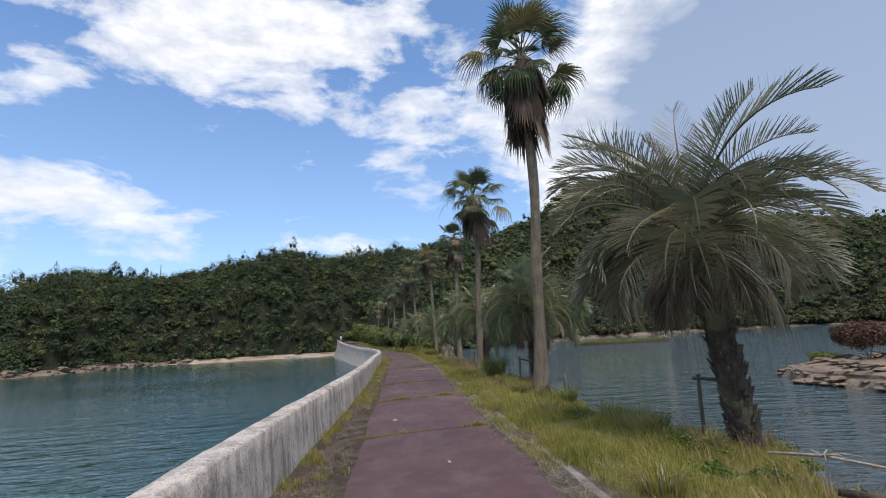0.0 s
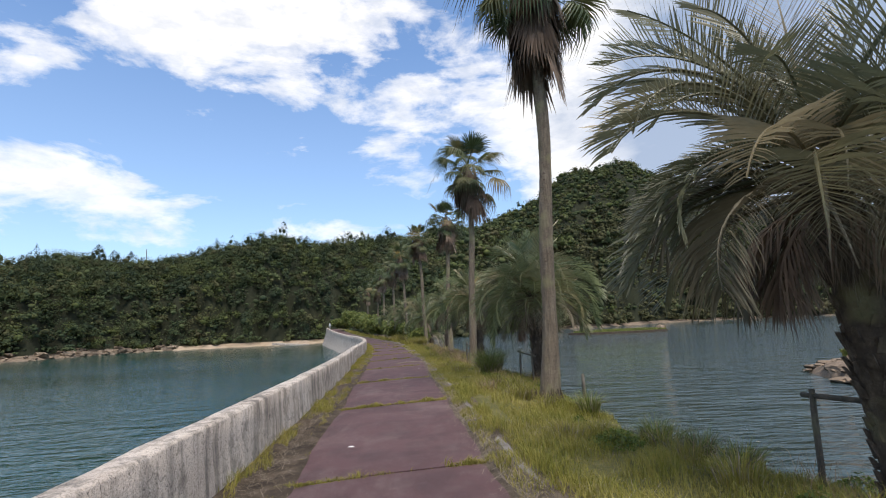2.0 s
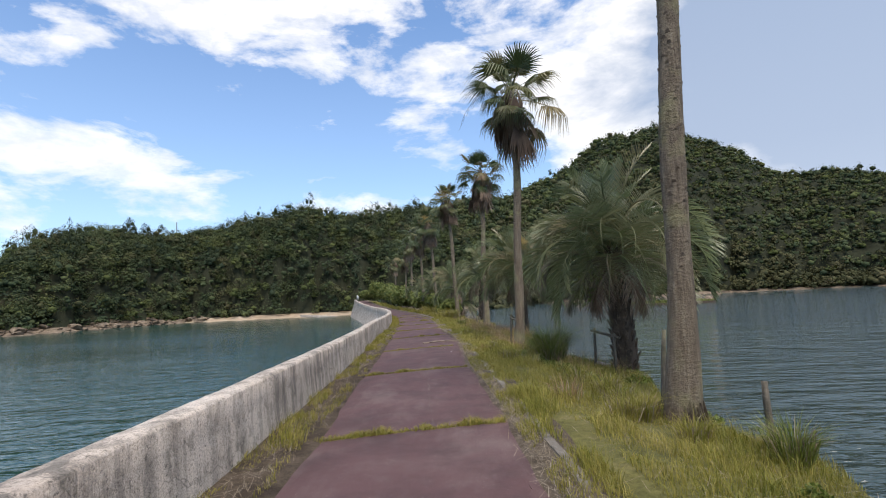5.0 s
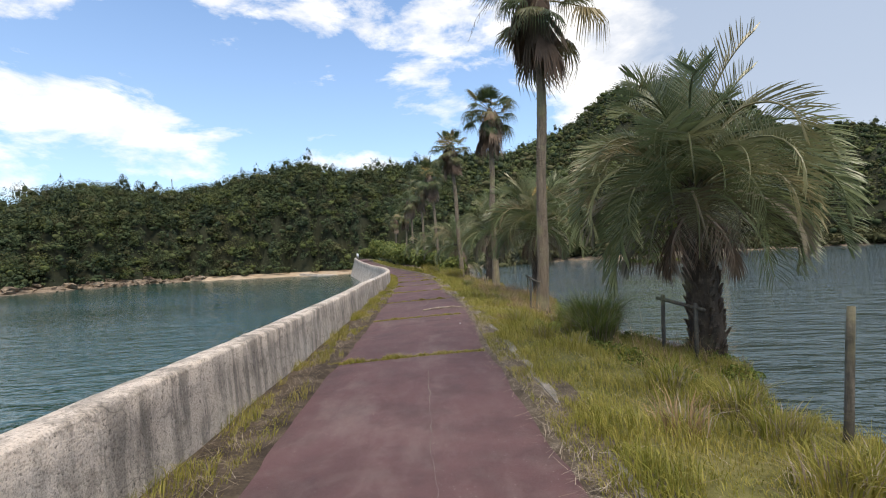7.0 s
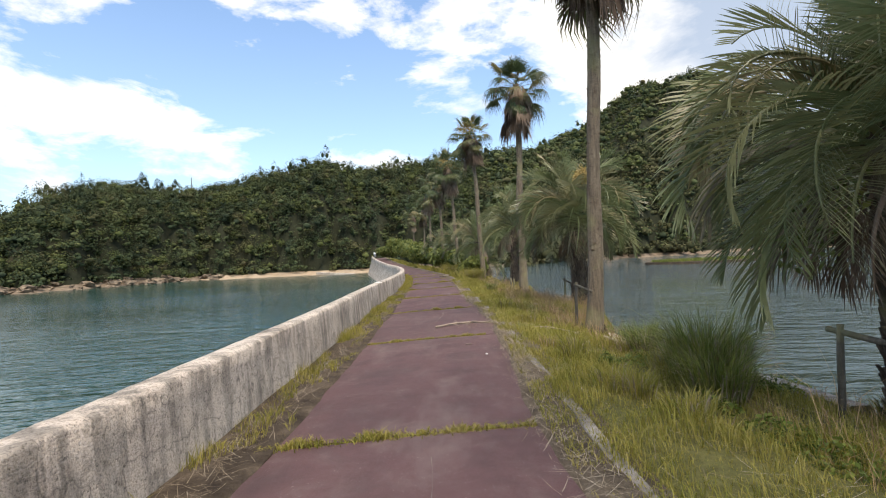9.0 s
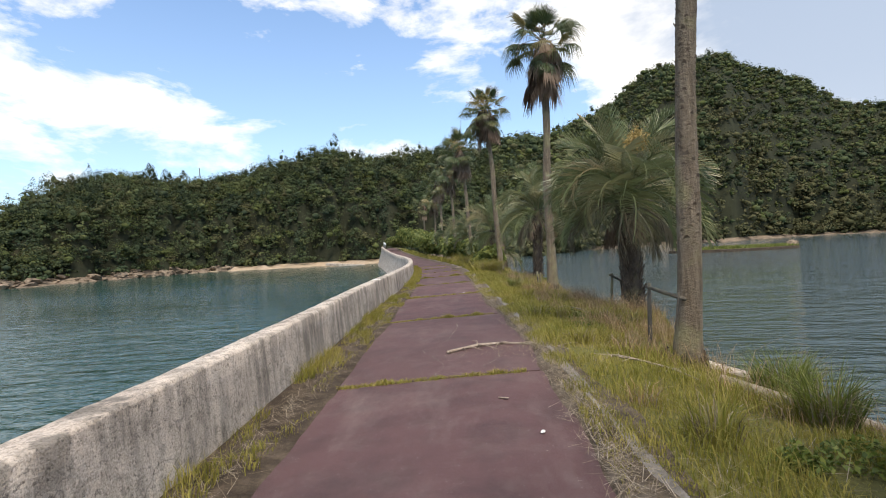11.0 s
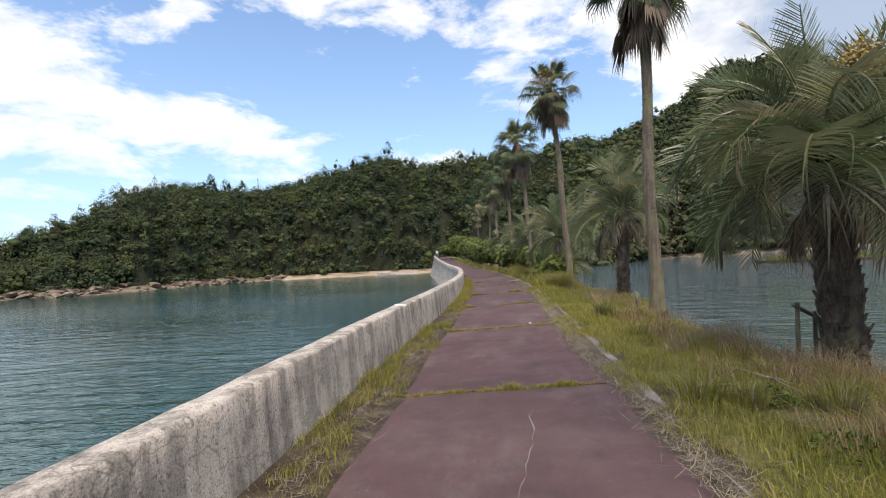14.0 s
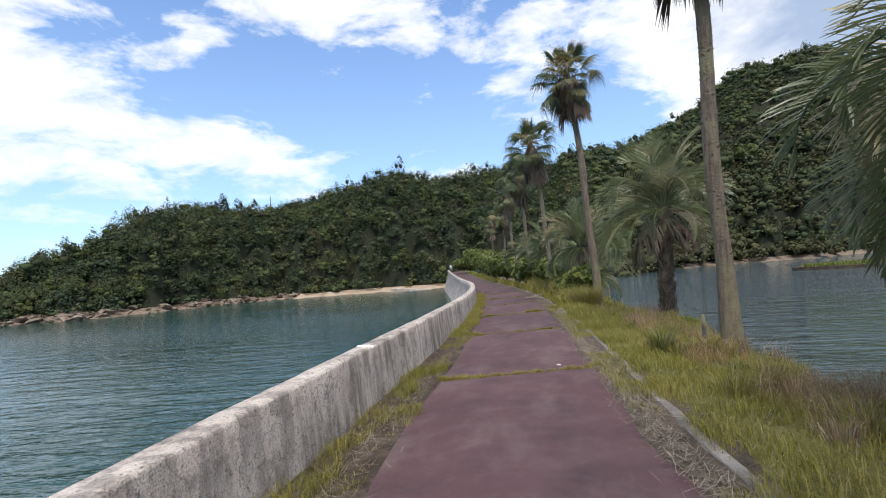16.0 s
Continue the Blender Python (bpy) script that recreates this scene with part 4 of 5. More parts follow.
def feather_palm(x, y, h, lean, counts, size=1.0, trunk_r=0.27, label="", flower=False, turn=0.0, opened=False):
    z = verge_z(x, y)
    palm = tagged(new("feather_palm"), label, "palm tree", "feather palms along the dam")
    palm.location = (x + bend(y), y, z + rise(y))
    pts, rad = curved_trunk(h, trunk_r, trunk_r * 0.92, lean)
    part("trunk", mesh_of("trunk", *tube(pts, rad, 14, 0.08), M_TRUNK_B, True), None, palm)
    part("trunk_husk", mesh_of("trunk_husk", *leaf_bases(pts, rad, 200, 0.17, 0.1, 0.036, 0.04), M_BOOT), None, palm, "grey stubs of old leaf stalks")
    top = Vector(pts[-1])
    order = 0
    young, middle, low = (OPEN_YOUNG, OPEN_MIDDLE, OPEN_LOW) if opened else (YOUNG, MIDDLE, LOW)
    for meshes, count, lift, name in ((young, counts[0], 0.14, "frond"), (middle, counts[1], 0.04, "frond"), (low, counts[2], -0.08, "frond"), (OLD, counts[3], -0.25, "dead_frond"), (BROWN, counts[3] // 2 + 4, -0.4, "dead_frond")):
        for i in range(count):
            w = turn + order * 2.39996 + 0.7 * (rng.random() - 0.5)
            order += 1
            ob = part(name, meshes[order % len(meshes)], None, palm)
            s = size * (0.78 + 0.38 * rng.random())
            o = Vector((math.cos(w), math.sin(w), 0)) * (trunk_r * 0.55)
            ob.matrix_local = Matrix.Translation(top + o + Vector((0, 0, lift + 0.1 * (rng.random() - 0.5)))) @ pose(0, 0, 0, 28 * (rng.random() - 0.5), 20 * (rng.random() - 0.5), math.degrees(w)) @ Matrix.Diagonal((s, s, s, 1))
    if flower:
        n = 900
        q = rng.normal(size=(n, 3)) * np.array([0.12, 0.1, 0.11])
        q[:, 2] -= 0.35 * (q[:, 0] ** 2 + q[:, 1] ** 2) ** 0.5
        c = np.array(top) + np.array([0.1, -0.72, 1.2]) + q
        nn = rng.normal(size=(n, 3))
        part("blossom", cards_mesh("blossom", c, nn / np.linalg.norm(nn, axis=1)[:, None], np.full(n, 0.03), M_FLOWER), None, palm, "pale yellow flower cluster")
    return palm


feather_palm(4.6, 8.95, 3.2, (-0.34, 0.1), (12, 28, 30, 20), 1.12, 0.19, "shaggy feather palm with greying lower fronds", turn=0.6, opened=True)
feather_palm(4.72, 20.55, 2.75, (-0.14, 0.0), (17, 27, 34, 8), 1.1, 0.235, "dense feather palm with a thick dark trunk", turn=1.9)
feather_palm(4.65, 31.7, 2.85, (-0.05, 0.1), (15, 26, 34, 7), 1.1, 0.23, "feather palm with a pale yellow flower cluster", True, 0.2)
feather_palm(4.35, 43.0, 3.25, (0.15, 0.1), (10, 20, 12, 4), 1.15, 0.2, "feather palm with a slim rough trunk", turn=2.7)
feather_palm(3.9, 53.5, 2.9, (0.0, 0.1), (10, 20, 16, 3), 1.2, 0.28, "feather palm far along the dam", turn=1.2)
feather_palm(3.6, 63.5, 2.7, (0.1, 0.1), (10, 20, 16, 3), 1.15, 0.28, "feather palm far along the dam", turn=3.2)
feather_palm(5.2, 58.5, 3.0, (0.1, 0.1), (9, 18, 14, 3), 1.2, 0.28, "feather palm far along the dam", turn=2.2)
feather_palm(5.0, 68.5, 3.0, (-0.1, 0.1), (9, 18, 14, 3), 1.2, 0.28, "feather palm far along the dam", turn=5.2)
feather_palm(3.6, 73.0, 2.6, (-0.1, 0.1), (9, 18, 12, 2), 1.15, 0.28, "feather palm far along the dam", turn=4.2)


def fan_leaf(stalk, R, spread, n, hang, split=0.5):
    """A fan leaf: a stalk along +x and a blade of folded segments round its end."""
    pts = [(stalk * u, 0, -0.14 * stalk * u * u) for u in (0, 0.35, 0.7, 1.0)]
    v, f = tube(pts, [0.02, 0.016, 0.013, 0.012], 4, cap=False)
    hub = Vector(pts[-1])
    verts, faces = [], []
    for i in range(n):
        a = radians(spread) * ((i + 0.5) / n - 0.5) + 0.03 * (rng.random() - 0.5)
        ln = R * (0.72 + 0.28 * math.cos(a * 0.8)) * (0.9 + 0.2 * rng.random())
        d = Vector((math.cos(a), math.sin(a), 0.06))
        s = Vector((-math.sin(a), math.cos(a), 0))
        fold = Vector((0, 0, 0.018 * (1 if i % 2 else -1)))
        half = math.tan(radians(spread) / n * 0.5) * 1.05
        m = hub + d * ln * split + Vector((0, 0, -hang * ln * 0.12))
        t1 = hub + d * ln * 0.8 + Vector((0, 0, -hang * ln * 0.35))
        t = hub + d * ln * 0.95 + Vector((0, 0, -hang * ln * (0.75 + 0.4 * rng.random())))
        w1, w2 = s * (ln * split * half), s * (ln * split * half * 0.7)
        o = len(verts)
        verts += [hub, m - w1 + fold, m + w1 - fold, t1 - w2, t1 + w2, t]
        faces += [(o, o + 1, o + 2), (o + 1, o + 3, o + 4, o + 2), (o + 3, o + 5, o + 4)]
    return joined((v, f), (verts, faces))


def dead_fan(L):
    """A folded dead fan leaf hanging down."""
    verts, faces = [], []
    for i in range(15):
        a = radians(58) * (i / 14 - 0.5)
        o = len(verts)
        x = 0.05 * (rng.random() - 0.5)
        ln = L * (0.7 + 0.35 * rng.random())
        s = Vector((0.012, 0.022, 0))
        p0 = Vector((x, 0.02 * (i / 14 - 0.5), 0))
        p1 = Vector((0.10 + x, math.sin(a) * ln * 0.42, -ln * 0.55))
        p2 = Vector((0.04 + x + 0.1 * rng.random(), math.sin(a) * ln * 0.62 + 0.06 * (rng.random() - 0.5), -ln))
        verts += [p0 - s * 0.4, p0 + s * 0.4, p1 - s, p1 + s, p2]
        faces += [(o, o + 1, o + 3, o + 2), (o + 2, o + 3, o + 4)]
    return verts, faces


FANS = [mesh_of("fan_leaf", *fan_leaf(*k), M_FAN) for k in ((0.75, 0.72, 200, 32, 0.25), (0.85, 0.7, 220, 34, 0.7), (0.7, 0.75, 200, 30, 1.0), (1.0, 0.7, 220, 34, 1.25))]
DEADFANS = [mesh_of("dead_fan_leaf", *dead_fan(L), M_DEAD) for L in (0.9, 1.1, 1.3)]


def thread_stalk(L, w, climb):
    pts, p, a = [], Vector((0, 0, 0)), radians(climb)
    for i in range(9):
        pts.append(p.copy())
        p = p + Vector((math.cos(w) * math.cos(a), math.sin(w) * math.cos(a), math.sin(a))) * L / 8
        a -= 0.22
    pieces = [tube(pts, [0.012 - 0.001 * i for i in range(9)], 4)]
    for i in range(3, 9):
        q = pts[i]
        e = q + Vector((0.12 * math.cos(w + rng.normal()), 0.12 * math.sin(w + rng.normal()), -0.28))
        pieces.append(tube([q, q.lerp(e, 0.5) + Vector((0.03, 0, 0.03)), e], [0.006, 0.005, 0.003], 3))
    return joined(*pieces)


def fan_palm(x, y, h, lean, label, r0=0.15, r1=0.115, n_fan=31, n_dead=60, size=1.0, skirt=2.1, side=0.0, turn=0.0, blossom=False, bow=0.0):
    """h: height of the growing tip."""
    palm = tagged(new("fan_palm"), label, "palm tree", "tall fan palms along the dam")
    palm.location = (x + bend(y), y, verge_z(x, y) + rise(y))
    pts, rad = [], []
    for i in range(91):
        u = i / 90
        z = h * u
        pts.append((lean[0] * u ** 1.6 + bow * math.sin(math.pi * u) + 0.03 * math.sin(z * 1.3), lean[1] * u ** 1.6, z - 0.2 * (1 - u)))
        rad.append((r1 + (r0 - r1) * (1 - u) ** 1.2) * (1 + 0.6 * math.exp(-z / 0.75)) * (1 + 0.035 * (rng.random() - 0.5)) * (1 + 0.05 * math.sin(z * 2.1 + turn * 3)))
    part("trunk", mesh_of("trunk", *tube(pts, rad, 20, 0.05), M_TRUNK_W, True), None, palm)
    if y < 50:
        tagged(part("flaky_bark", mesh_of("flaky_bark", *leaf_bases(pts, rad, 520, 0.05, 0.2, 0.028, 0.009), M_SCALE), None, palm), "flaky brown leaf scars up the trunk", kind="stuff")
    # a mat of roots and husk round the foot
    foot = []
    for i in range(46):
        w = rng.random() * 6.283
        o = Vector((math.cos(w), math.sin(w), 0))
        b = o * (rad[1] * 1.02)
        foot.append(tube([b + Vector((0, 0, 0.02 + 0.28 * rng.random())), b + o * 0.05 + Vector((0, 0, 0.02)), b + o * (0.10 + 0.08 * rng.random()) + Vector((0, 0, -0.15))], [0.014, 0.018, 0.012], 4))
    part("root_mat", mesh_of("root_mat", *joined(*foot), M_TRUNK_B), None, palm, "dark root mat round the foot")
    top = Vector(pts[-1])

    def axis(z):
        q = max(0.0, min(1.0, z / h)) * 90
        a = min(int(q), 89)
        return Vector(pts[a]).lerp(Vector(pts[a + 1]), q - a)
    for i in range(n_fan):
        u = (i + 0.5) / n_fan
        w = turn + i * 2.39996 + 0.5 * (rng.random() - 0.5)
        elev = 86 - 128 * u ** 1.05 + 24 * (rng.random() - 0.5)
        ob = part("fan_leaf", FANS[0 if elev > 45 else 1 + i % 3], None, palm)
        s = size * (0.62 + 0.5 * rng.random()) * (0.9 if elev > 60 else 1.0)
        ob.matrix_local = Matrix.Translation(top + Vector((0, 0, 0.1 - 0.5 * u))) @ pose(0, 0, 0, 0, 0, math.degrees(w)) @ pose(0, 0, 0, 40 * (rng.random() - 0.5), -elev, 0) @ Matrix.Diagonal((s, s, s, 1))
    for i in range(n_dead):
        w = i * 2.39996 + 0.5 * rng.random()
        z = h - 0.05 - skirt * 0.68 * rng.random()
        ob = part("dead_fan_leaf", DEADFANS[i % 3], None, palm)
        s = size * (0.85 + 0.4 * rng.random())
        ob.matrix_local = Matrix.Translation(axis(z) + Vector((math.cos(w), math.sin(w), 0)) * (0.1 + 0.22 * rng.random())) @ pose(0, 0, 0, 14 * (rng.random() - 0.5), -8 + 22 * (rng.random() - 0.5), math.degrees(w)) @ Matrix.Diagonal((s, s, s, 1))
    for w, climb, L in ((0.3 + side, 38, 1.7), (2.9 + side, 20, 1.8), (1.6 + side, 30, 1.5)):
        ob = part("flower_stalk", mesh_of("flower_stalk", *thread_stalk(L * size, w, climb), M_DEAD), None, palm, "thin bare arching flower stalk")
        ob.location = top + Vector((0, 0, -0.1))
    if blossom:
        n = 700
        q = rng.normal(size=(n, 3)) * np.array([0.3, 0.3, 0.22])
        c = np.array(top) + np.array([-0.25, -0.45, 0.15]) + q
        nn = rng.normal(size=(n, 3))
        part("blossom", cards_mesh("blossom", c, nn / np.linalg.norm(nn, axis=1)[:, None], np.full(n, 0.045), M_FLOWER), None, palm, "pale yellow flower spray")
    return palm


fan_palm(3.42, 15.7, 10.2, (0.3, 0.1), "tall fan palm with a brown skirt of dead leaves", r0=0.165, r1=0.13, size=1.3, skirt=2.6, bow=0.2)
fan_palm(3.36, 26.1, 8.8, (0.3, 0.1), "tall fan palm with ragged hanging dead leaves", r0=0.145, size=1.22, skirt=1.8, n_dead=30, turn=1.0, bow=0.14)
fan_palm(3.75, 37.2, 8.9, (0.15, 0.1), "tall fan palm leaning over the verge", size=1.0, skirt=1.9, turn=2.0, side=1.0)
fan_palm(3.3, 48.0, 9.4, (-0.4, 0.1), "tall fan palm with pale flower sprays", size=1.05, skirt=1.7, turn=3.0, blossom=True)
fan_palm(3.0, 58.5, 9.2, (-0.6, 0.1), "tall fan palm far along the dam with flower sprays", size=1.3, n_fan=28, n_dead=56, turn=4.0, blossom=True)
fan_palm(3.2, 69.0, 9.6, (-0.4, 0.1), "tall fan palm far along the dam", size=1.3, n_fan=30, n_dead=46, turn=5.0)
fan_palm(3.6, 79.5, 9.4, (-0.3, 0.1), "tall fan palm far along the dam", size=1.3, n_fan=26, n_dead=40, turn=0.7)
fan_palm(4.2, 90.0, 9.2, (0.2, 0.1), "tall fan palm far along the dam", size=1.35, n_fan=24, n_dead=36, turn=1.7)
fan_palm(4.2, 101.0, 8.8, (-0.2, 0.1), "tall fan palm far along the dam", size=1.35, n_fan=24, n_dead=36, turn=2.7)


# ---- stakes beside the palms ----
def stake_frame(a, b, ha, hb, label):
    """Two weathered stakes and a cross bar that prop a palm."""
    f = tagged(new("palm_stakes"), label, "wooden stakes", "prop stakes beside the palms")
    za, zb = verge_z(*a), verge_z(*b)
    pa0, pb0 = Vector((a[0] + bend(a[1]), a[1], za - 0.2)), Vector((b[0] + bend(b[1]), b[1], zb - 0.2))
    pa1, pb1 = pa0 + Vector((0.06, 0.02, ha + 0.2)), pb0 + Vector((0.02, -0.02, hb + 0.2))
    for p, q in ((pa0, pa1), (pb0, pb1)):
        part("stake", mesh_of("stake", *tube([p, p.lerp(q, 0.35) + Vector((0.008, 0, 0)), p.lerp(q, 0.7), q], [0.034, 0.032, 0.032, 0.029], 8, 0.08), M_POST, True), None, f)
    d = (pb1 - pa1).normalized()
    lo = Vector((0, 0, -0.07))
    part("cross_bar", mesh_of("cross_bar", *tube([pa1 - d * 0.12 + lo, pa1.lerp(pb1, 0.5) + lo, pb1 + d * 0.15 + lo], [0.028, 0.029, 0.026], 8, 0.08), M_POST, True), None, f)
    return f


stake_frame((4.45, 9.8), (4.62, 9.1), 1.0, 1.0, "weathered stakes with a cross bar at a palm")
stake_frame((4.05, 20.7), (4.32, 20.2), 0.85, 0.8, "weathered stakes with a cross bar at a palm")
stake_frame((3.3, 27.2), (3.3, 26.1), 0.98, 0.98, "tall weathered stakes with a cross bar beside a palm")
stake_frame((4.2, 32.0), (4.6, 32.3), 0.85, 0.8, "weathered stakes with a cross bar at a palm")


def single_post(x, y, h, tilt, label):
    z = verge_z(x, y)
    p, q = Vector((x, y, z - 0.2)), Vector((x + tilt, y + 0.05, z + h))
    tagged(new("wooden_post", mesh_of("wooden_post", *tube([p, p.lerp(q, 0.3) + Vector((0.012, 0, 0)), p.lerp(q, 0.75), q], [0.04, 0.037, 0.035, 0.03], 9, 0.1), M_POST, True)), label, "post", "single posts on the pond bank")


single_post(3.66, 16.75, 1.1, 0.16, "weathered round post on the pond bank")
single_post(3.35, 37.4, 0.6, 0.05, "short post beside a palm foot")
single_post(3.2, 36.7, 0.6, -0.03, "short post beside a palm foot")
single_post(3.8, 14.6, 0.7, 0.02, "split stake against a palm trunk")

# ---- fallen branches and chips ----
def branch(points, radii, label, twigs=0, mat=None):
    thing = tagged(new("fallen_branch"), label, "branch")
    base = Vector(points[0])
    thing.location = base
    part("stem", mesh_of("stem", *tube([Vector(p) - base for p in points], radii, 7, 0.25), mat or M_DRY, True), None, thing)
    for i in range(twigs):
        a = Vector(points[1 + i % (len(points) - 2)]) - base
        d = Vector((rng.normal(), rng.normal() - 0.4, 0)).normalized()
        L = 0.14 + 0.24 * rng.random()
        part("twig", mesh_of("twig", *tube([a, a + d * L * 0.5 + Vector((0, 0, 0.03)), a + d * L + Vector((0.06 * rng.normal(), 0, 0.0))], [0.012, 0.008, 0.003], 5), mat or M_DRY, True), None, thing)
    return thing


branch([(0.23, 26.25, 0.045), (0.45, 26.45, 0.05), (0.66, 26.58, 0.06), (0.95, 26.65, 0.06), (1.25, 26.6, 0.055), (1.5, 26.5, 0.05), (1.75, 26.3, 0.05), (1.9, 26.05, 0.03)],
       [0.022, 0.022, 0.021, 0.019, 0.016, 0.014, 0.01, 0.005], "bleached fallen palm branch across the road edge", 9)
branch([(2.0, 25.95, 0.02), (2.25, 25.7, 0.03), (2.5, 25.4, 0.03), (2.75, 25.0, 0.0), (2.85, 24.6, -0.02)], [0.009, 0.013, 0.014, 0.013, 0.006], "bleached dead branch in the verge grass", 7)
branch([(2.55, 30.6, 0.0), (2.75, 30.45, 0.06), (2.95, 30.1, 0.03), (3.05, 29.7, -0.02)], [0.014, 0.018, 0.016, 0.008], "dead branch in the verge grass", 2)
branch([(3.2, 24.9, -0.1), (3.6, 24.3, -0.2), (3.95, 23.6, -0.25)], [0.06, 0.06, 0.04], "dead palm stem lying on the bank", 5)
branch([(3.4, 6.05, 0.0), (3.55, 5.85, 0.0), (3.72, 5.6, -0.02), (3.85, 5.35, -0.05)], [0.035, 0.045, 0.045, 0.03], "dead brown palm log lying on the verge", 3, M_BOOT)
branch([(3.7, 7.3, 0.05), (4.1, 7.0, 0.05), (4.6, 6.6, -0.05)], [0.018, 0.018, 0.01], "pale dead frond stalk on the verge", 5)
branch([(0.1, 51.7, 0.06), (0.5, 51.85, 0.12), (0.9, 52.05, 0.2)], [0.04, 0.04, 0.02], "heap of dead branches on the road", 9)
branch([(0.2, 52.0, 0.06), (0.5, 51.7, 0.08), (0.85, 51.6, 0.06)], [0.04, 0.05, 0.03], "heap of dead branches on the road", 6)
branch([(-0.8, 62.0, 0.03), (0.1, 62.3, 0.05), (0.7, 62.6, 0.03)], [0.025, 0.025, 0.015], "pale dead branch across the road", 3)


def chip(x, y, z, a, L, label, mat=M_WHITE):
    bm = bmesh.new()
    bmesh.ops.create_cube(bm, size=1, matrix=pose(x, y, z + (float(tilt(x)) if z < 0.5 else 0.0), 8, 5, a) @ Matrix.Diagonal((L, L * 0.34, 0.012, 1)))
    for v in bm.verts:
        v.co += Vector((rng.normal(), rng.normal(), 0)) * 0.008
    bmesh.ops.bevel(bm, geom=list(bm.edges), offset=0.004, segments=1, affect="EDGES")
    me = bpy.data.meshes.new("chip")
    bm.to_mesh(me)
    bm.free()
    me.materials.append(mat)
    tagged(new("wood_chip", me), label, "chip", "pale chips lying about")


chip(-0.49, 11.8, 0.02, 20, 0.07, "pale chip on the road")
chip(0.79, 24.1, 0.02, 140, 0.1, "pale bark chip on the road", M_DRY)
chip(0.6, 35.1, 0.02, 10, 0.06, "pale chip on the road")
chip(-1.84, 33.6, 0.665, 5, 0.22, "white flat scrap on the wall top")
chip(1.0, 23.2, 0.02, 60, 0.05, "pale chip on the road")
chip(0.2, 8.1, 0.02, 100, 0.05, "pale chip on the road")

# ---- far shore things ----
def shrub(x, y, z, r, h, n, mat, label, size=0.12, category="shrub", name="shrub", low=0.03):
    """Twigs from the foot and a ragged crown of leaves."""
    s = tagged(new(name), label, category)
    s.location = (x, y, z)
    stems = []
    tips = []
    for i in range(9):
        w = rng.random() * 6.283
        e = Vector((math.cos(w) * r * 0.75 * rng.random() ** 0.5, math.sin(w) * r * 0.75 * rng.random() ** 0.5, h * (0.5 + 0.5 * rng.random())))
        stems.append(tube([Vector((0, 0, -0.1)), e * 0.5 + Vector((0.05 * rng.normal(), 0.05 * rng.normal(), 0.1)), e], [0.012, 0.008, 0.003], 5))
        tips.append(e)
    part("twig_work", mesh_of("twig_work", *joined(*stems), M_TRUNK_B), None, s)
    lobes = np.array([[t.x, t.y, t.z] for t in tips])
    k = rng.integers(0, len(lobes), n)
    q = rng.normal(size=(n, 3))
    q /= np.linalg.norm(q, axis=1)[:, None]
    rad = r * 0.45 * (0.35 + 0.65 * rng.random(n) ** 0.4)
    c = lobes[k] * np.array([1, 1, 0.85]) + q * rad[:, None] * np.array([1, 1, 0.8])
    c[:, 2] = np.maximum(c[:, 2], low + 0.4 * rng.random(n) * (low > 0.1))
    part("foliage", cards_mesh("foliage", c, (q + 0.6 * rng.normal(size=(n, 3))), size * (0.6 + 0.8 * rng.random(n)) * 0.6, mat), None, s)
    return s


for x, y, r, h in [(1.3, 49, 0.9, 1.6), (1.7, 56, 1.2, 2.0), (1.5, 61, 1.3, 2.2), (1.6, 66, 1.6, 2.6), (2.2, 72, 1.8, 2.6), (1.6, 80, 2.2, 3.0), (1.9, 88, 2.4, 3.4), (2.4, 97, 2.6, 3.6), (2.2, 106, 3.0, 4.0), (2.0, 115, 3.2, 4.5), (-0.2, 121, 2.5, 3.0)]:
    shrub(x + bend(y) + 1.5, y, -0.2 + rise(y), r, h, 2600, M_SHRUB, "leafy green shrub on the far verge", 0.32)


def creeper():
    """A leafy climber that hangs out of a palm crown."""
    c = tagged(new("hanging_creeper"), "leafy green creeper hanging from a palm crown", "creeper")
    c.location = (4.6, 20.7, 2.2)
    path = [(0.0, 0.0, 0.1), (-0.2, 0.1, 0.0), (-0.4, 0.2, -0.35), (-0.55, 0.28, -0.75)]
    part("stem", mesh_of("stem", *tube(path, [0.014, 0.012, 0.009, 0.005], 6), M_TRUNK_B, True), None, c)
    n = 420
    k = rng.integers(1, 4, n)
    p = np.array(path)[k] + rng.normal(size=(n, 3)) * np.array([0.16, 0.16, 0.14])
    q = rng.normal(size=(n, 3)) + np.array([0, -0.4, 0.8])
    part("foliage", cards_mesh("foliage", p, q / np.linalg.norm(q, axis=1)[:, None], 0.03 + 0.03 * rng.random(n), M_SHRUB), None, c)


creeper()

# rock spit with a red-brown bush
def rock(x, y, z, s, mat, name="stone", flat=0.5):
    bm = bmesh.new()
    bmesh.ops.create_icosphere(bm, subdivisions=2, radius=1)
    off = Vector((x, y, z))
    for v in bm.verts:
        k = 1 + 0.6 * noise.noise(v.co * 1.3 + off * 1.7) + 0.3 * noise.noise(v.co * 3.1 + off)
        v.co = Vector((v.co.x * s * k * 1.25, v.co.y * s * k, v.co.z * s * k * flat))
    me = bpy.data.meshes.new(name)
    bm.to_mesh(me)
    bm.free()
    me.materials.append(mat)
    return me


STONES = [rock(i * 3.1, i * 1.7, i * 0.9, 1.0, M_STONE, "stone", 0.42) for i in range(6)]
ROCKS = [rock(i * 2.3, i * 3.7, i * 1.9, 1.0, M_ROCK, "boulder", 0.5) for i in range(6)]

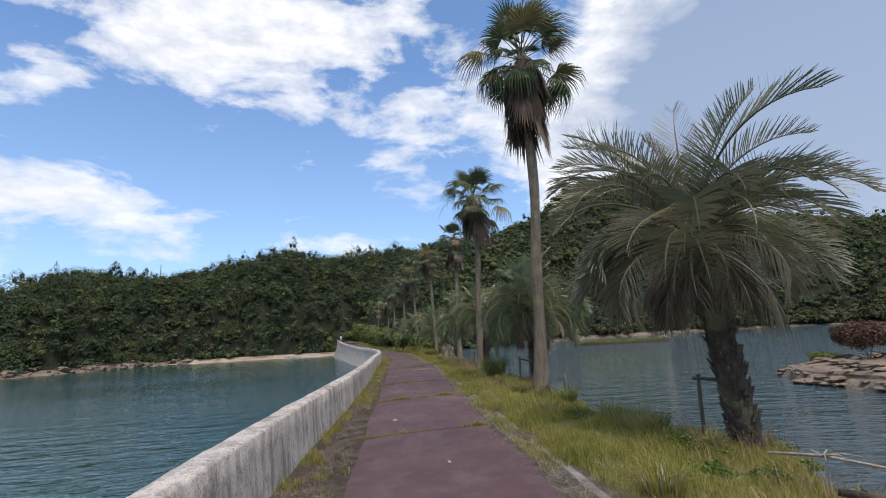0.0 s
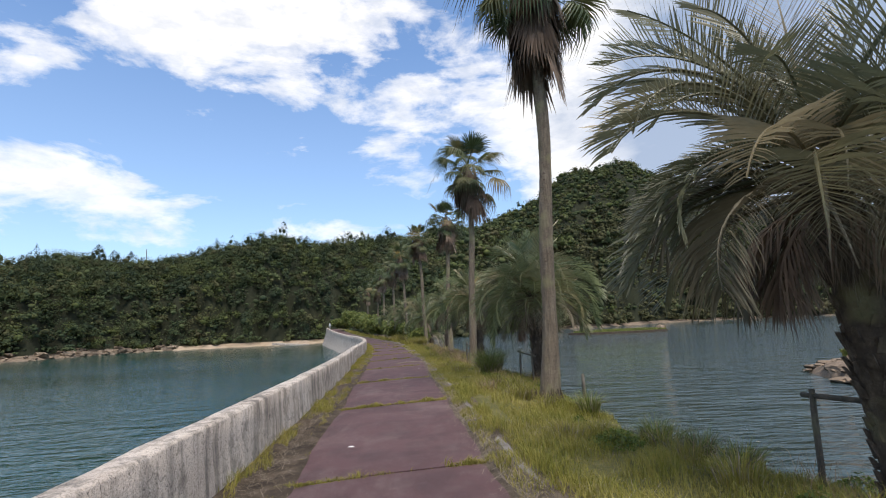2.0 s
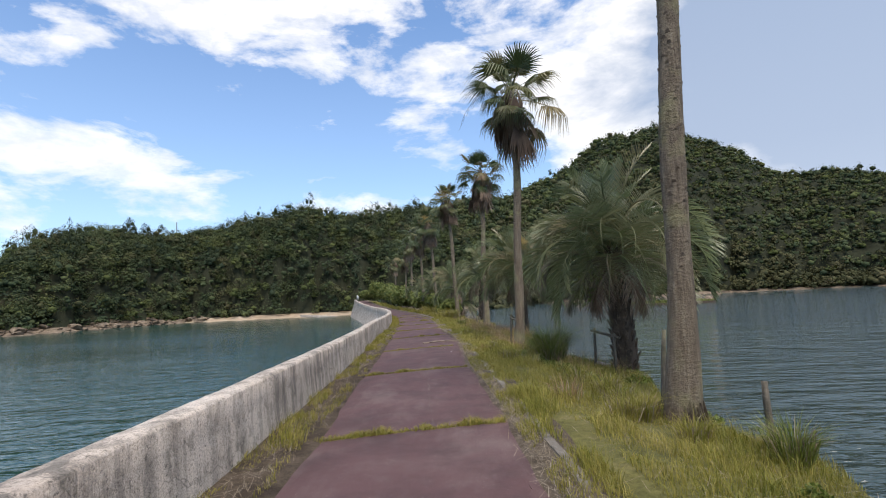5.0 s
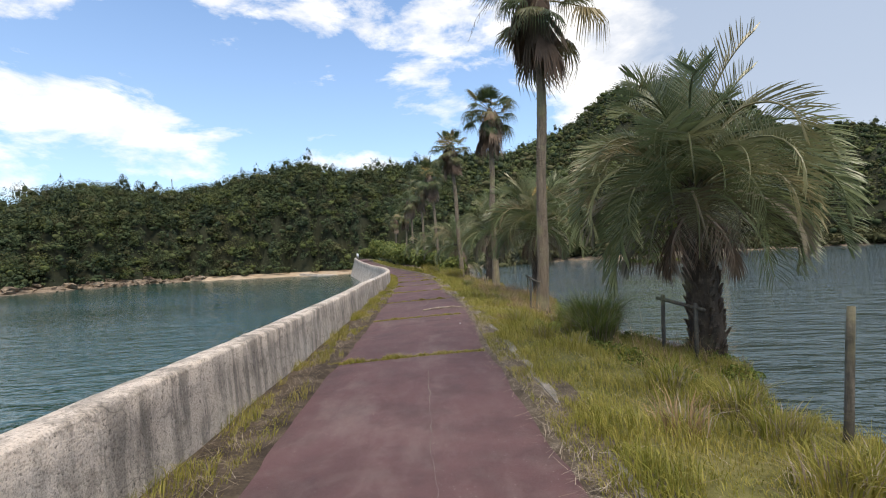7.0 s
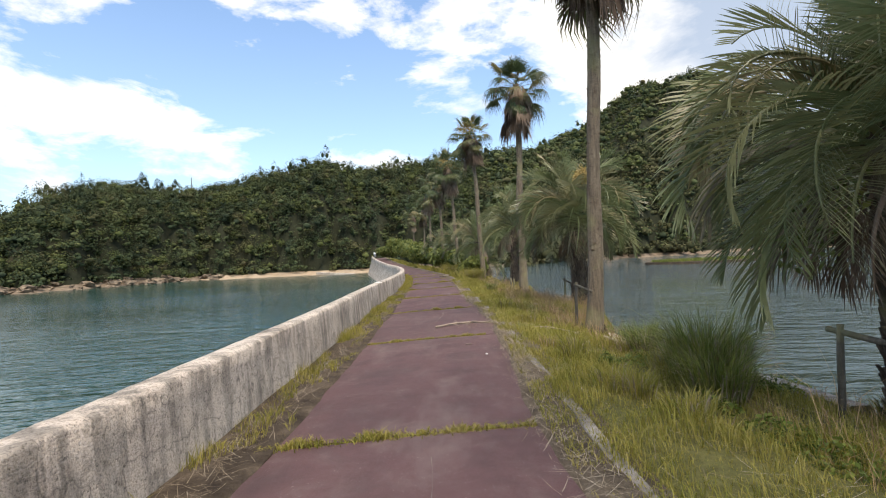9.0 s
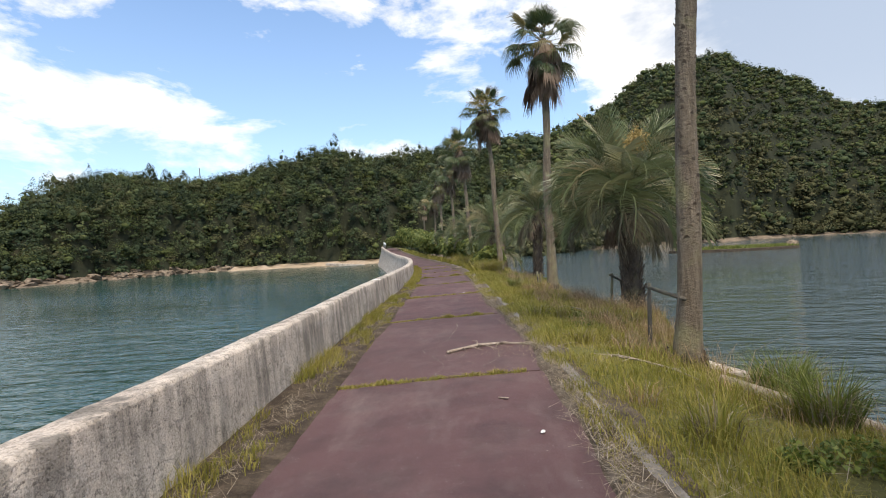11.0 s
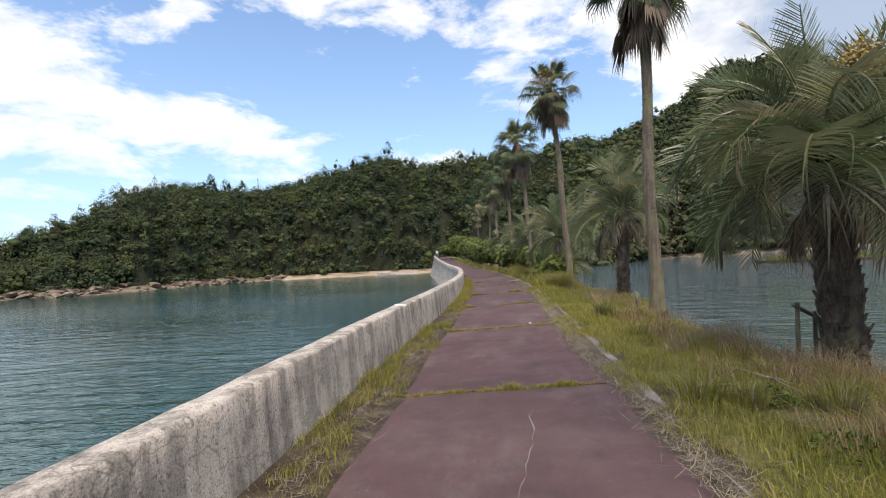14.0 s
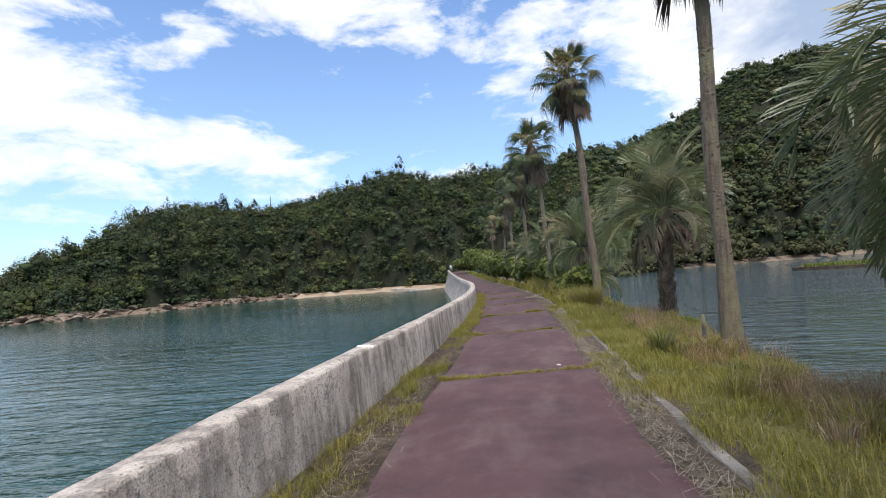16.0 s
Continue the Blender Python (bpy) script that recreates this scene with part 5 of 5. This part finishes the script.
spit = tagged(new("rock_spit"), "low rocky spit of flat brown stones in the pond", "rocks")
spit.location = (23.4, 23.4, POND_Z)
for i in range(300):
    w = 2 * math.pi * rng.random()
    q = 0.72 + 0.3 * rng.random()
    x, y = 5.0 * q * math.cos(w), 8.6 * q * math.sin(w)
    ob = part("stone", STONES[i % 6], None, spit)
    s = 0.14 + 0.2 * rng.random() ** 1.5
    z = 0.95 * max(0.0, 1.06 - q) / 0.34
    ob.matrix_local = pose(-1.6, -5.2, 0, 0, 0, 15) @ pose(x, y, min(z, 0.9) - 0.04, 18 * (rng.random() - 0.5), 18 * (rng.random() - 0.5), 360 * rng.random()) @ Matrix.Diagonal((s, s, s * 0.8, 1))
core = bmesh.new()
bmesh.ops.create_icosphere(core, subdivisions=4, radius=1)
for v in core.verts:
    k = 1 + 0.12 * noise.noise(v.co * 2.2)
    v.co = pose(-1.6, -5.2, 0, 0, 0, 15) @ Vector((v.co.x * 4.9 * k, v.co.y * 8.5 * k, math.copysign(abs(v.co.z) ** 0.6, v.co.z) * 0.85 * k))
part("core", core, M_STONE, spit)
shrub(20.6, 23.2, POND_Z + 0.7, 1.4, 1.6, 3600, M_REDBUSH, "red-brown dry bush on the rocky spit", 0.12, "bush", "dry_bush")
shrub(21.4, 20.8, POND_Z + 0.75, 1.4, 1.5, 3400, M_REDBUSH, "red-brown dry bush on the rocky spit", 0.12, "bush", "dry_bush")
shrub(19.9, 24.9, POND_Z + 0.45, 0.7, 0.5, 1200, M_SEDGE, "green weeds on the rocky spit", 0.14, "weeds", "weeds")

# islet with a masonry edge
def islet():
    it = tagged(new("islet"), "low grassy islet with a masonry edge", "islet")
    it.location = (40.2, 92.0, POND_Z)
    ring = [(9 * math.cos(a) * (1 + 0.08 * math.sin(3 * a)), 4.2 * math.sin(a)) for a in [2 * math.pi * i / 40 for i in range(40)]]
    v = [(x, y, -1.0) for x, y in ring] + [(x * 0.985, y * 0.98, 0.36) for x, y in ring] + [(x * 0.93, y * 0.88, 0.4) for x, y in ring]
    f = [(a * 40 + i, a * 40 + (i + 1) % 40, (a + 1) * 40 + (i + 1) % 40, (a + 1) * 40 + i) for a in (0, 1) for i in range(40)] + [tuple(range(80, 120))]
    part("edging", mesh_of("edging", v, f, M_SOIL), None, it)
    n = 9000
    a, q = rng.random(n) * 6.283, np.sqrt(rng.random(n)) * 0.93
    base = np.stack([9 * q * np.cos(a), 4.2 * q * np.sin(a), np.full(n, 0.36)], 1)
    part("grass", blades_mesh("grass", base, 0.15 + 0.4 * rng.random(n) ** 2, rng.random(n) * 6.28, rng.random(n), np.full(n, 0.07), M_SEDGE), None, it)
    st = part("white_stone", STONES[2], None, it, "pale round stone")
    st.matrix_local = pose(7.2, -1.0, 0.6) @ Matrix.Diagonal((0.6, 0.6, 1.2, 1))


islet()


# rocks along the sea shore
def shore_point(a):
    s = float(np.interp(a, _la[:, 0], _la[:, 1]) + 2.5 * math.sin(a * 1.9) + 1.5 * math.sin(a * 4.3 + 1))
    return s


for i in range(190):
    a = -49.5 + 26 * rng.random() if i % 3 == 0 else (-43.5 + 3.2 * rng.normal() if i % 3 == 1 else -31.0 + 2.0 * rng.normal())
    r = shore_point(a) + (rng.random() ** 1.5) * 7 + 0.3
    z = float(land_z(np.array([a]), np.array([r]))[0])
    s = 0.25 + 1.25 * rng.random() ** 3.0
    ob = tagged(new("shore_rock", ROCKS[i % 6]), "pale brown boulder on the sea shore", "rock", "boulders along the shore")
    ob.matrix_world = pose(HUB[0] + r * math.sin(radians(a)), HUB[1] + r * math.cos(radians(a)), z + s * 0.2, 20 * rng.random(), 20 * rng.random(), 360 * rng.random()) @ Matrix.Diagonal((s, s, s, 1))

# railing and slipway at the far end of the dam
rail = tagged(new("railing"), "small pale metal railing at the far end of the wall", "railing")
ry0 = 122.0
rail.location = (-1.65 + bend(ry0), ry0, 0.66 + rise(ry0))
for i in range(4):
    part("post", mesh_of("post", *tube([(0, i * 0.9, 0), (0, i * 0.9, 1.1)], [0.06, 0.06], 8), M_METAL, True), None, rail)
for z in (0.55, 1.08):
    part("bar", mesh_of("bar", *tube([(0, -0.05, z), (0, 2.75, z)], [0.045, 0.045], 8), M_METAL, True), None, rail)
slip = bmesh.new()
bmesh.ops.create_cube(slip, size=1, matrix=pose(-25.5, 138.0, -1.55, 0, 5, 8) @ Matrix.Diagonal((9.0, 3.2, 0.5, 1)))
bmesh.ops.bevel(slip, geom=list(slip.edges), offset=0.06, segments=2, affect="EDGES")
part("slipway", slip, M_CONC, None)
tagged(bpy.data.objects["slipway"], "pale concrete slipway at the end of the beach", "slipway", kind="structure")
tagged(new("antenna_mast", mesh_of("antenna_mast", *tube([(-82.7, 185.2, 24), (-82.7, 185.2, 31.8)], [0.14, 0.12], 6), M_TRUNK_B, True)), "dark bare mast on the wooded ridge", "mast")


# ---- woods on the hills ----
def woods(name, label, a0, a1, depth, count, crown, cards, card, pines=0.15, mat=None):
    """count trees between two azimuths, from the shore to a little past the ridge; crown, card: sizes."""
    seq = np.arange(count) + 1000.0 * rng.random()
    a = a0 + (a1 - a0) * ((seq * 0.7548777 + 0.02 * rng.normal(size=count)) % 1.0)
    shore = np.interp(a, _la[:, 0], _la[:, 1]) + 2.5 * np.sin(a * 1.9) + 1.5 * np.sin(a * 4.3 + 1)
    ridge = np.interp(a, _la[:, 0], _la[:, 2])
    u = (seq * 0.5698403 + 0.02 * rng.normal(size=count)) % 1.0
    r = shore + depth[0] + u * (ridge - shore + depth[1] - depth[0])
    z = land_z(a, r)
    foot = np.stack([HUB[0] + r * np.sin(np.radians(a)), HUB[1] + r * np.cos(np.radians(a)), z], 1)
    free = foot[:, 0] - bend_np(foot[:, 1]) > 6
    ok = (foot[:, 1] > DAM_END - 4) | free | (foot[:, 0] - bend_np(foot[:, 1]) < -6)
    foot = foot[ok]
    n = len(foot)
    pine = rng.random(n) < pines
    big = crown[0] + (crown[1] - crown[0]) * rng.random(n) ** 1.4
    rx = np.where(pine, big * 0.6, big * 0.95)
    rz = np.where(pine, big * 0.95, big * 0.8)
    h = np.where(pine, big * 0.95, big * 0.5) * (0.6 + 0.9 * rng.random(n))
    k = np.repeat(np.arange(n), cards)
    m = len(k)
    # every crown is a handful of uneven lobes
    off = np.clip(rng.normal(size=(n, 7, 3)), -1.3, 1.3) * np.array([0.42, 0.42, 0.3])
    size = 0.3 + 0.28 * rng.random((n, 7))
    b = rng.integers(0, 7, m)
    q = rng.normal(size=(m, 3))
    q /= np.linalg.norm(q, axis=1)[:, None]
    q[:, 2] = np.where(q[:, 2] < -0.35, -q[:, 2], q[:, 2])
    local = off[k, b] + q * (size[k, b] * (0.82 + 0.22 * rng.random(m)))[:, None]
    taper = np.where(pine[k], np.clip(0.9 - 0.55 * local[:, 2], 0.25, 1.3), 1.0)
    c = foot[k] + np.stack([local[:, 0] * rx[k] * taper, local[:, 1] * rx[k] * taper, h[k] + local[:, 2] * rz[k]], 1)
    nrm = q + np.array([0.0, 0.0, 0.45]) + 0.22 * rng.normal(size=(m, 3))
    nrm /= np.linalg.norm(nrm, axis=1)[:, None]
    leaves = cards_mesh(name, c, nrm, card * (0.5 + 0.8 * rng.random(m)), mat or M_WOODS, 0.7)
    tagged(new(name, leaves), label, "woodland", kind="stuff")
    # the dense heart of each lobe, behind the outer sprays
    ball = bmesh.new()
    bmesh.ops.create_icosphere(ball, subdivisions=1, radius=1)
    bv = np.array([v.co[:] for v in ball.verts])
    bf = np.array([[v.index for v in f.verts] for f in ball.faces])
    ball.free()
    lobes = 2
    k = np.repeat(np.arange(n), lobes)
    b = np.tile(np.arange(lobes), n)
    rad = (size[k, b] * (0.45 if cards > 100 else 0.62))[:, None, None] * (0.8 + 0.4 * rng.random((n * lobes, len(bv), 1)))
    pts = off[k, b][:, None, :] * 0.95 + bv[None] * rad
    pts = foot[k][:, None, :] + np.stack([pts[..., 0] * rx[k][:, None], pts[..., 1] * rx[k][:, None], h[k][:, None] + pts[..., 2] * rz[k][:, None] * 0.9], -1)
    loops = (np.arange(n * lobes)[:, None, None] * len(bv) + bf[None]).ravel()
    hearts = fast_mesh(name, pts.reshape(-1, 3), np.full(n * lobes * len(bf), 3), loops, mat or M_WOODS)
    hearts.polygons.foreach_set("use_smooth", [True] * len(hearts.polygons))
    tagged(new(name, hearts), label, "woodland", kind="stuff")


# the mountain's mix leans to paler leaves: distance haze put into the colour
for mat, head, mount, pines in ((M_WOODS, 640, 2200, 0.05), (M_WOODS_DARK, 520, 800, 0.45), (M_WOODS_LIGHT, 250, 1250, 0.0), (M_WOODS_OLIVE, 290, 1150, 0.03)):
    woods("headland_woods", "mixed green woodland on the headland", -49.8, 9, (5, 12), head, (1.9, 4.8), 270, 0.18, pines, mat)
    woods("mountain_woods", "green woodland on the mountain behind the pond", 5, 62, (5, 25), mount, (2.0, 5.2), 38, 0.36, pines * 0.5, mat)
woods("headland_scrub", "low dense scrub between the headland trees", -49.8, 9, (4, 12), 2700, (1.3, 2.5), 26, 0.26, 0.0, M_WOODS)
woods("shore_woods", "dark trees along the far pond shore", 8, 62, (2, -150), 800, (2.0, 5.0), 60, 0.45, 0.05, M_WOODS_OLIVE)
woods("island_woods", "wooded island far across the bay", -56, -50.2, (4, 30), 260, (5, 9), 60, 2.0, 0.1)
woods("side_woods", "low trees round the pond beyond the view", 62, 130, (5, 10), 700, (4, 7), 40, 1.6, 0.1)
